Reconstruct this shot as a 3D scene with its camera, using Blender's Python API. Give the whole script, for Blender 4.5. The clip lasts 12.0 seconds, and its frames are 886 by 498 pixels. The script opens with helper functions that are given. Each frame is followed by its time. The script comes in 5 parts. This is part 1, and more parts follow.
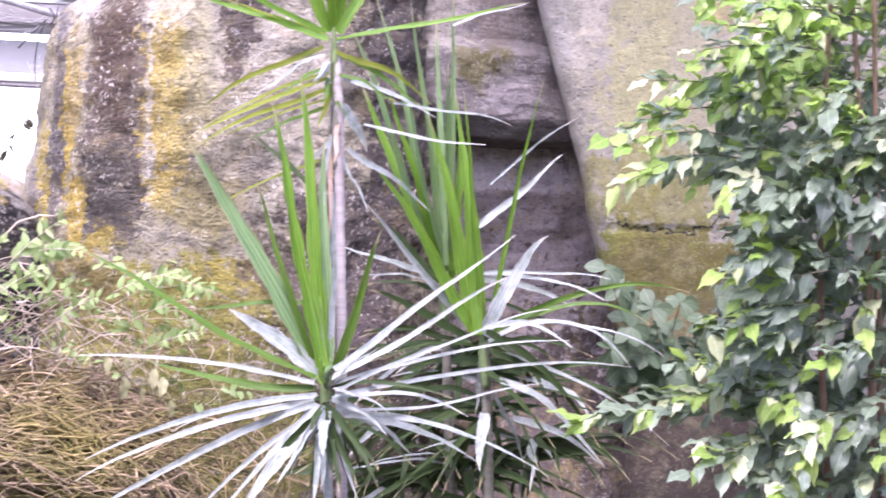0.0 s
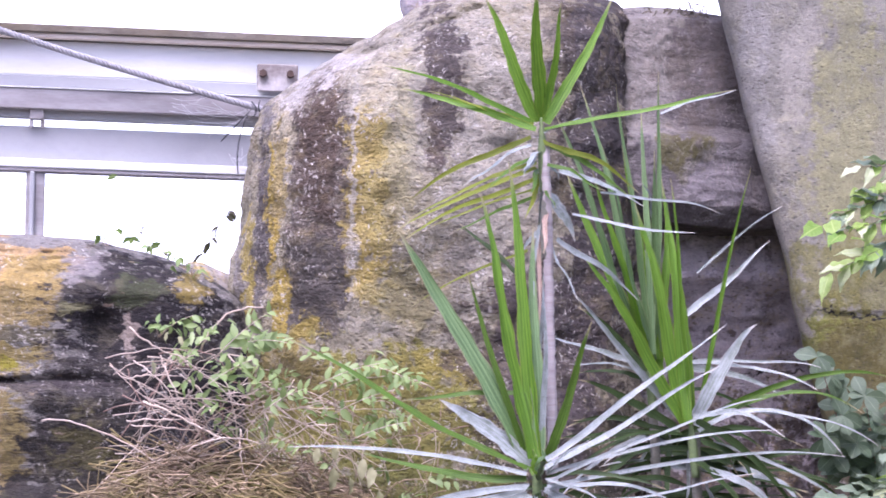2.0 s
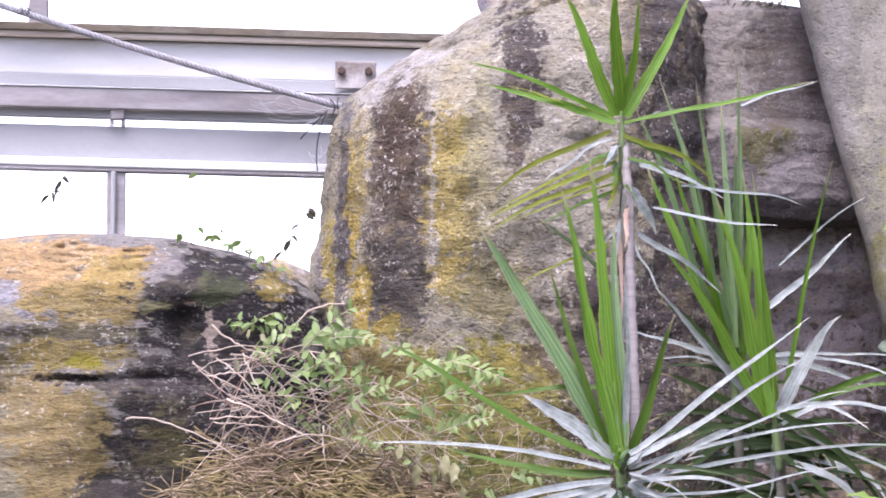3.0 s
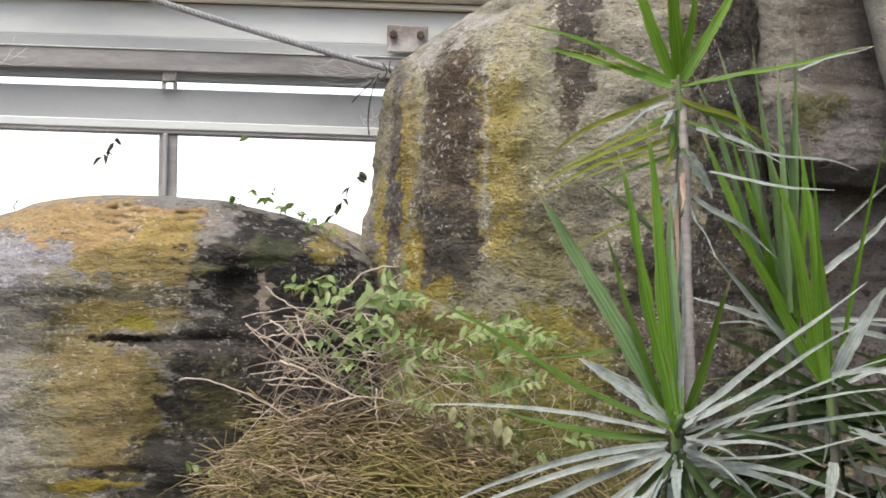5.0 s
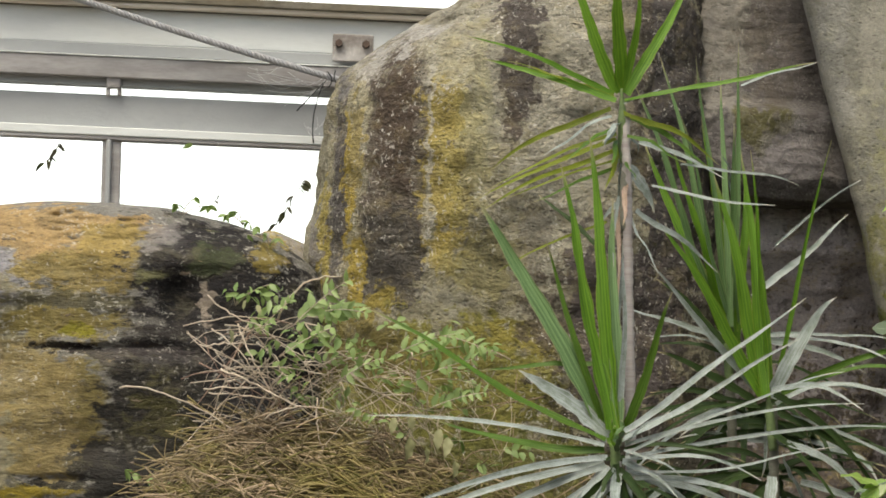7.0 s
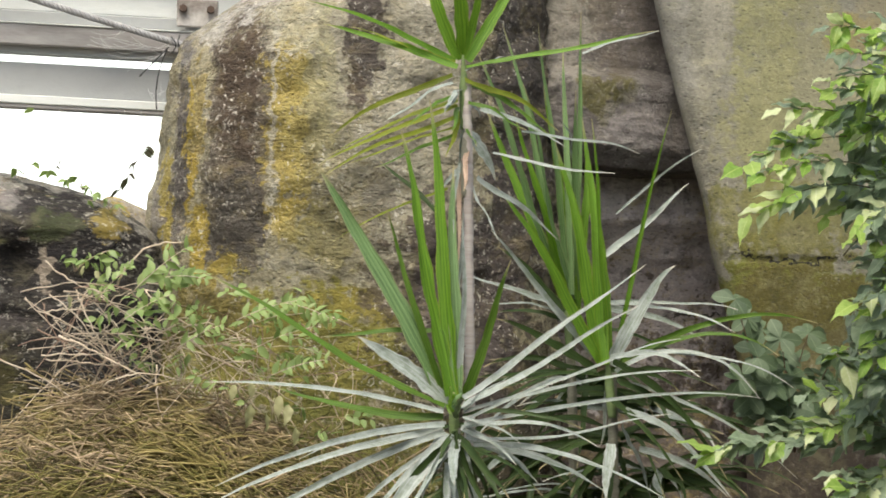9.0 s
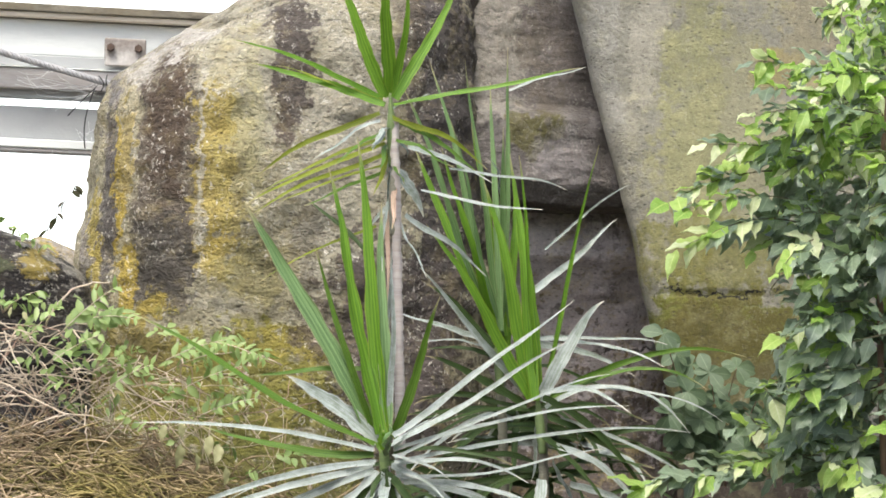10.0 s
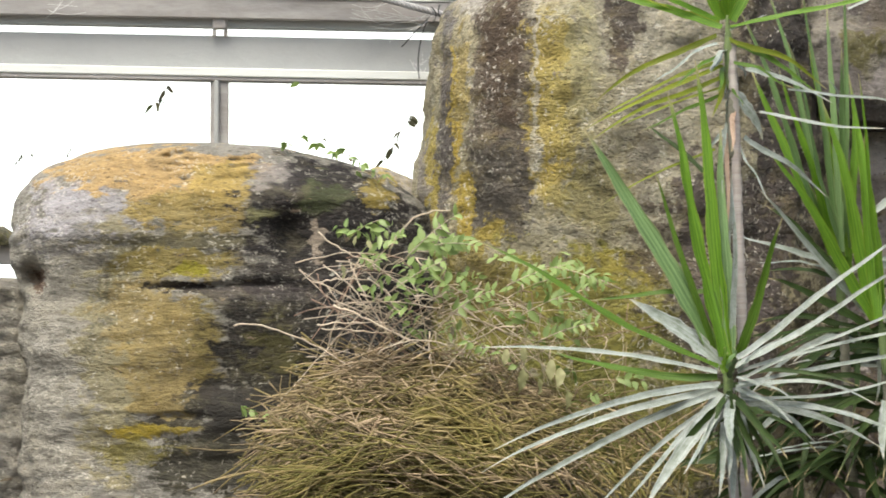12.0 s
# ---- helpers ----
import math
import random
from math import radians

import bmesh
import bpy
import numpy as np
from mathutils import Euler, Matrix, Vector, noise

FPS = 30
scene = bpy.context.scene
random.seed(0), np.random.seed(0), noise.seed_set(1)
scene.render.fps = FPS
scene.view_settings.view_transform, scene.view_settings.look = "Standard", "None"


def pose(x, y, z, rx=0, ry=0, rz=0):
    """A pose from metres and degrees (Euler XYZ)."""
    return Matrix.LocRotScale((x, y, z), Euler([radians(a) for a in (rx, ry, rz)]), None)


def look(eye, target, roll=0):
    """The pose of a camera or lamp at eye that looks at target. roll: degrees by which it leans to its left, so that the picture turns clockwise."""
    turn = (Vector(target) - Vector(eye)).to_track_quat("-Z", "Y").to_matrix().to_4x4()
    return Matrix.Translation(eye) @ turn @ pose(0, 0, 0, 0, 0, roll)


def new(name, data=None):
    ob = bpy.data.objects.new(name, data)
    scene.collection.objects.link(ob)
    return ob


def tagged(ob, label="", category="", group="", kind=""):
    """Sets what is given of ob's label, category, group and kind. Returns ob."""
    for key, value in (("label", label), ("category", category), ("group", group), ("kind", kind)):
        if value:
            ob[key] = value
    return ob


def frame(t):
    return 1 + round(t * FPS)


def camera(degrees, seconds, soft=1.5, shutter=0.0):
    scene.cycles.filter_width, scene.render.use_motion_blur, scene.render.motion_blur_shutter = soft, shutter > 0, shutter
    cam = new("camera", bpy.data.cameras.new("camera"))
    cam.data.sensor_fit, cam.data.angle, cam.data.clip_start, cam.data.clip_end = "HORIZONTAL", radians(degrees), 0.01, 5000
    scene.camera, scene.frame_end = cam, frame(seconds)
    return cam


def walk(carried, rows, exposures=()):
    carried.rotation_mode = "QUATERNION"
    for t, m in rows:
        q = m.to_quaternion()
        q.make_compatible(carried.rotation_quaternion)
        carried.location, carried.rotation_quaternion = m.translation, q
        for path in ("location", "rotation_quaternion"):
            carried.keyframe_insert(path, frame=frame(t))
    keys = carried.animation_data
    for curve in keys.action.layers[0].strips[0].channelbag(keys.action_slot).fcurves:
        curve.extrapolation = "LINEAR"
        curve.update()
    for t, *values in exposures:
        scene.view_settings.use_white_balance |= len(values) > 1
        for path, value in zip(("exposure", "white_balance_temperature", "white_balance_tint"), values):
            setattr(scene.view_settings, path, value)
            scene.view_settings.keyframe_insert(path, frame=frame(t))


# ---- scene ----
# ---- camera ----
cam = camera(22.0, 12.0, soft=1.7, shutter=0.3)
PATH = [
    (0, 0.1568, -0.0132, 1.5976, -8.492, 1.679, 1.377),
    (0.2, 0.1451, -0.0072, 1.5987, -7.523, 1.478, 1.970),
    (0.5, 0.1275, 0.0018, 1.6003, -6.079, 1.305, 1.225),
    (0.7, 0.1205, 0.0012, 1.5991, -5.747, 1.468, 1.135),
    (1, 0.1099, 0.0001, 1.5973, -5.609, 2.166, 1.056),
    (1.2, 0.1010, 0.0011, 1.6004, -5.158, 2.467, 1.050),
    (1.5, 0.0875, 0.0027, 1.6050, -5.129, 3.852, 1.707),
    (2, 0.0752, 0.0024, 1.6078, -4.072, 3.716, 1.098),
    (2.5, 0.0680, 0.0074, 1.6092, -3.047, 3.853, 0.855),
    (3, 0.0644, 0.0027, 1.6041, -2.150, 3.606, 0.647),
    (3.2, 0.0652, 0.0064, 1.5994, -1.794, 3.642, 0.407),
    (4.8, 0.0273, 0.0065, 1.5905, -1.535, 2.851, 1.351),
    (5, 0.0226, 0.0065, 1.5894, -1.215, 2.803, 1.088),
    (5.2, 0.0136, 0.0039, 1.5938, -0.886, 2.698, 1.244),
    (5.5, 0.0002, -0.0000, 1.6004, -0.015, 2.453, 1.215),
    (6, 0.0017, -0.0018, 1.5864, -0.886, 2.227, 1.519),
    (6.5, 0.0195, 0.0044, 1.5887, -2.178, 2.413, 1.332),
    (6.7, 0.0250, 0.0015, 1.6017, -2.305, 2.988, 1.479),
    (8.3, 0.0484, 0.0232, 1.5917, -3.740, 2.620, 1.631),
    (8.5, 0.0514, 0.0259, 1.5904, -3.976, 2.439, 1.625),
    (8.7, 0.0596, 0.0235, 1.5898, -5.090, 2.382, 1.690),
    (9, 0.0719, 0.0200, 1.5889, -6.189, 2.407, 1.760),
    (9.2, 0.0750, 0.0183, 1.5892, -6.564, 2.456, 1.477),
    (9.5, 0.0795, 0.0157, 1.5898, -7.324, 2.853, 1.635),
    (10, 0.0842, 0.0135, 1.5949, -7.819, 3.327, 1.150),
    (10.2, 0.0776, 0.0151, 1.5896, -7.178, 3.416, 0.809),
    (10.5, 0.0678, 0.0174, 1.5816, -6.121, 3.313, 0.837),
    (10.7, 0.0588, 0.0176, 1.5809, -5.200, 2.621, 0.906),
    (11, 0.0454, 0.0178, 1.5797, -3.234, 2.109, 1.139),
    (11.2, 0.0422, 0.0139, 1.5786, -2.598, 2.010, 0.684),
    (11.5, 0.0374, 0.0080, 1.5769, -1.606, 1.645, 0.840),
    (11.7, 0.0326, -0.0029, 1.5832, -0.837, 1.498, 0.829),
    (12, 0.0253, -0.0192, 1.5926, 0.092, 1.327, 0.414),
]
EXPOSURES = [(0, 1.63, 5550, 37), (0.5, 1.48, 5450, 39), (1.0, 1.38, 5450, 39), (1.5, 1.28, 5350, 38), (2.0, 1.09, 5350, 37), (2.5, 1.01, 5470, 33), (3.0, 1.05, 5600, 29), (5.0, 0.39, 6250, 8), (5.5, 0.34, 6200, 8), (6.5, 0.26, 6600, 4), (8.5, 0.38, 6750, 2), (9.0, 0.63, 6630, 3), (9.5, 0.83, 6500, 5),
             (10.0, 0.98, 6250, 6), (10.5, 0.98, 6150, 9), (11.5, 0.83, 6450, 4), (12, 0.75, 6550, 3)]
walk(cam, [(t, Matrix.Translation((x, y, z)) @ pose(0, 0, 0, 0, 0, yaw) @ pose(0, 0, 0, 90 + pitch) @ pose(0, 0, 0, 0, 0, roll))
           for t, x, y, z, yaw, pitch, roll in PATH], EXPOSURES)

# ---- world and sun ----
SUN_UP, SUN_ROUND = radians(60), radians(205)
world = bpy.data.worlds.new("sky")
scene.world = world
world.use_nodes = True
wn = world.node_tree
sky = wn.nodes.new("ShaderNodeTexSky")
sky.sky_type, sky.sun_disc = "NISHITA", False
sky.sun_elevation, sky.sun_rotation = SUN_UP, SUN_ROUND
sky.air_density, sky.dust_density, sky.ozone_density = 1.0, 6.0, 0.6
wn.links.new(sky.outputs[0], wn.nodes["Background"].inputs[0])
wn.nodes["Background"].inputs[1].default_value = 0.15
sun = new("sun", bpy.data.lights.new("sun", "SUN"))
sun.data.energy, sun.data.angle, sun.data.color = 1.5, radians(25), (1.0, 0.97, 0.92)
sun.matrix_world = look((0, 0, 0), (-math.sin(SUN_ROUND) * math.cos(SUN_UP), -math.cos(SUN_ROUND) * math.cos(SUN_UP), -math.sin(SUN_UP)))

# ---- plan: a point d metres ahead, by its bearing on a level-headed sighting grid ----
FOCAL = 784 / math.tan(radians(11.0))
SIGHT = pose(0, 0, 0, 92.453) @ pose(0, 0, 0, 0, 0, 1.215)
EYE = Vector((0, 0, 1.6))


def P(u, v, d):
    way = SIGHT @ Vector(((u - 784) / FOCAL, (441 - v) / FOCAL, -1))
    return EYE + way * (d / way.y)


def rnd(a, b):
    return random.uniform(a, b)


# ---- building helpers ----
def mesh_from(name, verts, faces, material, smooth=True):
    me = bpy.data.meshes.new(name)
    me.from_pydata([tuple(v) for v in verts], [], faces)
    me.materials.append(material)
    if smooth:
        me.shade_smooth()
    return me


def part(name, data, parent, label=""):
    """One mesh object under a thing or under a part."""
    ob = new(name, data)
    ob.parent = parent
    return tagged(ob, label)


def bm_mesh(name, bm, material, smooth=False):
    me = bpy.data.meshes.new(name)
    bmesh.ops.recalc_face_normals(bm, faces=bm.faces)
    bm.to_mesh(me)
    bm.free()
    me.materials.append(material)
    if smooth:
        me.shade_smooth()
    return me


def empty_at(name, place, label, category, group="", kind=""):
    ob = new(name)
    ob.empty_display_size = 0.1
    ob.matrix_world = Matrix.Translation(place)
    return tagged(ob, label, category, group, kind)


def under(thing, data):
    """The mesh, given in the place's own metres, moved to stand under a thing."""
    data.transform(thing.matrix_world.inverted())
    return data


def box_between(name, a, b, high, deep, material, bevel=0.004, wobble=0.0):
    """A bar from a to b, with its height and depth, edges broken."""
    a, b = Vector(a), Vector(b)
    along = (b - a).normalized()
    back = along.cross(Vector((0, 0, 1))).normalized()
    up = back.cross(along).normalized()
    bm = bmesh.new()
    n = max(1, int((b - a).length / 0.25)) if wobble else 1
    rings = []
    for i in range(n + 1):
        c = a.lerp(b, i / n) + up * rnd(-wobble, wobble) + back * rnd(-wobble, wobble)
        rings.append([bm.verts.new(c + back * deep * p + up * high * q) for p, q in ((-.5, -.5), (.5, -.5), (.5, .5), (-.5, .5))])
    for r, s in zip(rings, rings[1:]):
        for k in range(4):
            bm.faces.new((r[k], r[(k + 1) % 4], s[(k + 1) % 4], s[k]))
    bm.faces.new(rings[0][::-1])
    bm.faces.new(rings[-1])
    if bevel:
        bmesh.ops.bevel(bm, geom=bm.edges[:], offset=bevel, segments=1, affect="EDGES")
    return bm_mesh(name, bm, material)


def tube_into(verts, faces, points, radii, sides=5):
    """Adds a tapered tube along the points."""
    base, n = len(verts), len(points)
    for i, p in enumerate(points):
        along = (points[min(i + 1, n - 1)] - points[max(i - 1, 0)]).normalized()
        side = along.cross(Vector((0.3, 0.9, 0.31))).normalized()
        other = along.cross(side)
        for k in range(sides):
            a = math.tau * k / sides
            verts.append(p + (side * math.cos(a) + other * math.sin(a)) * radii[i])
    for i in range(n - 1):
        for k in range(sides):
            m = (k + 1) % sides
            faces.append((base + i * sides + k, base + i * sides + m, base + (i + 1) * sides + m, base + (i + 1) * sides + k))
    faces.append(tuple(base + k for k in range(sides))[::-1])
    faces.append(tuple(base + (n - 1) * sides + k for k in range(sides)))


def bezier(a, m, b, n):
    return [a * (1 - t) ** 2 + m * (2 * t * (1 - t)) + b * t * t for t in (i / n for i in range(n + 1))]


def tube_mesh(name, points, r0, r1, material, sides=7, knots=0.0):
    verts, faces, n = [], [], len(points)
    tube_into(verts, faces, points, [r0 + (r1 - r0) * i / (n - 1) + (knots if i % 2 else 0) for i in range(n)], sides)
    return mesh_from(name, verts, faces, material)


# ---- materials ----
def shader(name):
    m = bpy.data.materials.new(name)
    m.use_nodes = True
    return m, m.node_tree, m.node_tree.nodes["Principled BSDF"]


def node(nt, kind, **values):
    n = nt.nodes.new(kind)
    for key, value in values.items():
        n.inputs[key.replace("_", " ")].default_value = value
    return n


def noise_tex(nt, coord, scale, detail=5.0, rough=0.55, distort=0.0):
    n = node(nt, "ShaderNodeTexNoise", Scale=scale, Detail=detail, Roughness=rough, Distortion=distort)
    nt.links.new(coord, n.inputs["Vector"])
    return n


def ramp(nt, value, low, high, a=0.0, b=1.0):
    n = nt.nodes.new("ShaderNodeMapRange")
    n.inputs[1].default_value, n.inputs[2].default_value, n.inputs[3].default_value, n.inputs[4].default_value = low, high, a, b
    nt.links.new(value, n.inputs[0])
    return n.outputs[0]


def mix(nt, fac, a, b, mode="MIX"):
    n = nt.nodes.new("ShaderNodeMix")
    n.data_type, n.blend_type = "RGBA", mode
    for socket, value in ((n.inputs[0], fac), (n.inputs[6], a), (n.inputs[7], b)):
        if isinstance(value, bpy.types.NodeSocket):
            nt.links.new(value, socket)
        elif isinstance(value, (int, float)):
            socket.default_value = value
        else:
            socket.default_value = (*value, 1)
    return n.outputs[2]


def times(nt, a, b, op="MULTIPLY"):
    n = nt.nodes.new("ShaderNodeMath")
    n.operation = op
    for k, value in enumerate((a, b)):
        if isinstance(value, bpy.types.NodeSocket):
            nt.links.new(value, n.inputs[k])
        else:
            n.inputs[k].default_value = value
    return n.outputs[0]


def scaled(nt, coord, x, y, z):
    n = nt.nodes.new("ShaderNodeVectorMath")
    n.operation = "MULTIPLY"
    nt.links.new(coord, n.inputs[0])
    n.inputs[1].default_value = (x, y, z)
    return n.outputs[0]


PALE, OCHRE = (0.53, 0.49, 0.4), (0.46, 0.35, 0.085)
BLACK, BROWN, GREY, MOSS, WHITE = (0.022, 0.02, 0.018), (0.135, 0.107, 0.075), (0.47, 0.45, 0.42), (0.17, 0.155, 0.035), (0.62, 0.58, 0.5)


def shifted(nt, coord, source, x, z):
    """The coordinate pushed about by a noise's colour, around its mean."""
    off = nt.nodes.new("ShaderNodeVectorMath")
    off.operation = "SUBTRACT"
    nt.links.new(source, off.inputs[0])
    off.inputs[1].default_value = (0.5, 0.5, 0.5)
    add = nt.nodes.new("ShaderNodeVectorMath")
    add.operation = "MULTIPLY_ADD"
    nt.links.new(off.outputs[0], add.inputs[0])
    add.inputs[1].default_value = (x, 0, z)
    nt.links.new(coord, add.inputs[2])
    return add.outputs[0]


def rock_material(name, base, stains_and_shade, depth, streak=0.5, bedding=0.9, sway=(0.34, 0.34), grain_way=(1, 1, 1), grime=0.6, tinge=OCHRE, tinged=0.45, relief=0.028, flecked=0.6, drip=0.45, tone=1.0, rag=2.5):
    """Cast sandstone with run-off streaks. Each stain or painted patch of shade: u, v, half width, half height, colour,
    strength, softness.
    """
    m, nt, bsdf = shader(name)
    place = nt.nodes.new("ShaderNodeTexCoord").outputs["Object"]
    along = scaled(nt, place, *grain_way)
    coarse = noise_tex(nt, place, 2.2, 6, 0.6)
    fine = noise_tex(nt, along, 27, 7, 0.64)
    grain = noise_tex(nt, along, 105, 4, 0.6)
    runs = noise_tex(nt, scaled(nt, place, 1, 1, 0.09), 16, 6, 0.65)
    beds = noise_tex(nt, scaled(nt, place, 0.25, 0.25, 1), 30, 7, 0.65, 0.6)
    base = tuple(c * tone for c in base)
    colour = mix(nt, ramp(nt, coarse.outputs[0], 0.3, 0.7), base, tuple(c * 0.74 for c in base))
    colour = mix(nt, times(nt, ramp(nt, runs.outputs[0], 0.5, 0.68), streak), colour, BROWN)
    wob = shifted(nt, place, noise_tex(nt, along, 4.5, 5, 0.6).outputs["Color"], *sway)
    wob = shifted(nt, wob, noise_tex(nt, along, 22, 6, 0.65).outputs["Color"], 0.1, 0.1)
    drips = noise_tex(nt, scaled(nt, along, 1, 1, drip), 15, 8, 0.68)
    ragged = times(nt, times(nt, times(nt, drips.outputs[0], fine.outputs[0], "ADD"), 1.0, "SUBTRACT"), rag)
    for u, v, ru, rv, tint, strength, soft in stains_and_shade:
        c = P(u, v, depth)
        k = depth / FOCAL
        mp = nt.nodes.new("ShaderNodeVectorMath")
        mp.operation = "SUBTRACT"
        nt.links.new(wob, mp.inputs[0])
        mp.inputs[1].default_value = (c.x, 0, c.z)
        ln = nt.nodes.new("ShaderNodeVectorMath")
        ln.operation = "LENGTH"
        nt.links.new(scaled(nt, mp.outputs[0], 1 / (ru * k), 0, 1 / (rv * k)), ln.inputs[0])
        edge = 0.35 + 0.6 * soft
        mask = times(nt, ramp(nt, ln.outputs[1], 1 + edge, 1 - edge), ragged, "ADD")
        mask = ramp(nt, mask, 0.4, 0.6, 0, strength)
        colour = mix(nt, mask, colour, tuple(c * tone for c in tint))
    colour = mix(nt, ramp(nt, fine.outputs[0], 0.33, 0.44, grime, 0.0), colour, (0.045, 0.038, 0.03))
    colour = mix(nt, ramp(nt, fine.outputs[0], 0.56, 0.7, 0.0, 0.7), colour, (1.4, 1.37, 1.33), "MULTIPLY")
    colour = mix(nt, ramp(nt, grain.outputs[0], 0.54, 0.66, 0.0, 0.6), colour, (1.4, 1.38, 1.35), "MULTIPLY")
    colour = mix(nt, ramp(nt, grain.outputs[0], 0.42, 0.32, 0.0, 0.3), colour, BLACK)
    scored = noise_tex(nt, scaled(nt, place, 0.3, 0.3, 1), 44, 5, 0.6, 0.8)
    colour = mix(nt, ramp(nt, scored.outputs[0], 0.56, 0.68, 0, 0.7 * bedding), colour, (0.55, 0.53, 0.52), "MULTIPLY")
    colour = mix(nt, ramp(nt, scored.outputs[0], 0.46, 0.34, 0, 0.6 * bedding), colour, (1.22, 1.2, 1.18), "MULTIPLY")
    mottle = noise_tex(nt, along, 13, 10, 0.8, 0.3)
    colour = mix(nt, ramp(nt, mottle.outputs[0], 0.5, 0.64, 0, tinged), colour, tinge)
    dusky = noise_tex(nt, along, 19, 10, 0.82, 0.2)
    colour = mix(nt, ramp(nt, dusky.outputs[0], 0.54, 0.66, 0, grime), colour, (0.075, 0.06, 0.05))
    chips = noise_tex(nt, scaled(nt, along, 1, 1, 0.7), 85, 4, 0.7, 0.4)
    where = ramp(nt, noise_tex(nt, scaled(nt, place, 1, 1, 0.35), 9, 5, 0.7).outputs[0], 0.47, 0.56)
    colour = mix(nt, times(nt, ramp(nt, chips.outputs[0], 0.58, 0.66, 0, flecked), where), colour, WHITE)
    dashes = node(nt, "ShaderNodeTexVoronoi", Scale=75.0, Randomness=1.0)
    nt.links.new(scaled(nt, place, 0.45, 0.45, 1), dashes.inputs["Vector"])
    pits = ramp(nt, dashes.outputs["Distance"], 0.24, 0.1)
    colour = mix(nt, times(nt, pits, 0.6), colour, (0.05, 0.042, 0.035))
    spots = node(nt, "ShaderNodeTexVoronoi", Scale=62.0, Randomness=1.0)
    nt.links.new(wob, spots.inputs["Vector"])
    patchy = ramp(nt, noise_tex(nt, place, 5, 4, 0.6).outputs[0], 0.52, 0.62)
    colour = mix(nt, times(nt, ramp(nt, spots.outputs["Distance"], 0.34, 0.2, 0, 0.8 * flecked), patchy), colour, WHITE)
    other = ramp(nt, noise_tex(nt, scaled(nt, place, 1, 1, 0.5), 6.5, 5, 0.7).outputs[0], 0.55, 0.66)
    colour = mix(nt, times(nt, ramp(nt, spots.outputs["Distance"], 0.3, 0.5, 0, grime), other), colour, BLACK)
    nt.links.new(colour, bsdf.inputs["Base Color"])
    bsdf.inputs["Roughness"].default_value = 0.86
    bsdf.inputs["Specular IOR Level"].default_value = 0.3
    hollow = times(nt, times(nt, fine.outputs[0], 0.8), times(nt, beds.outputs[0], bedding), "ADD")
    hollow = times(nt, hollow, times(nt, grain.outputs[0], 0.25), "ADD")
    hollow = times(nt, hollow, times(nt, scored.outputs[0], 0.5 * bedding), "SUBTRACT")
    hollow = times(nt, hollow, times(nt, ramp(nt, spots.outputs["Distance"], 0.1, 0.6), 0.2), "ADD")
    hollow = times(nt, hollow, times(nt, pits, 0.12), "SUBTRACT")
    bump = node(nt, "ShaderNodeBump", Strength=1.0, Distance=relief)
    nt.links.new(hollow, bump.inputs["Height"])
    nt.links.new(bump.outputs[0], bsdf.inputs["Normal"])
    return m


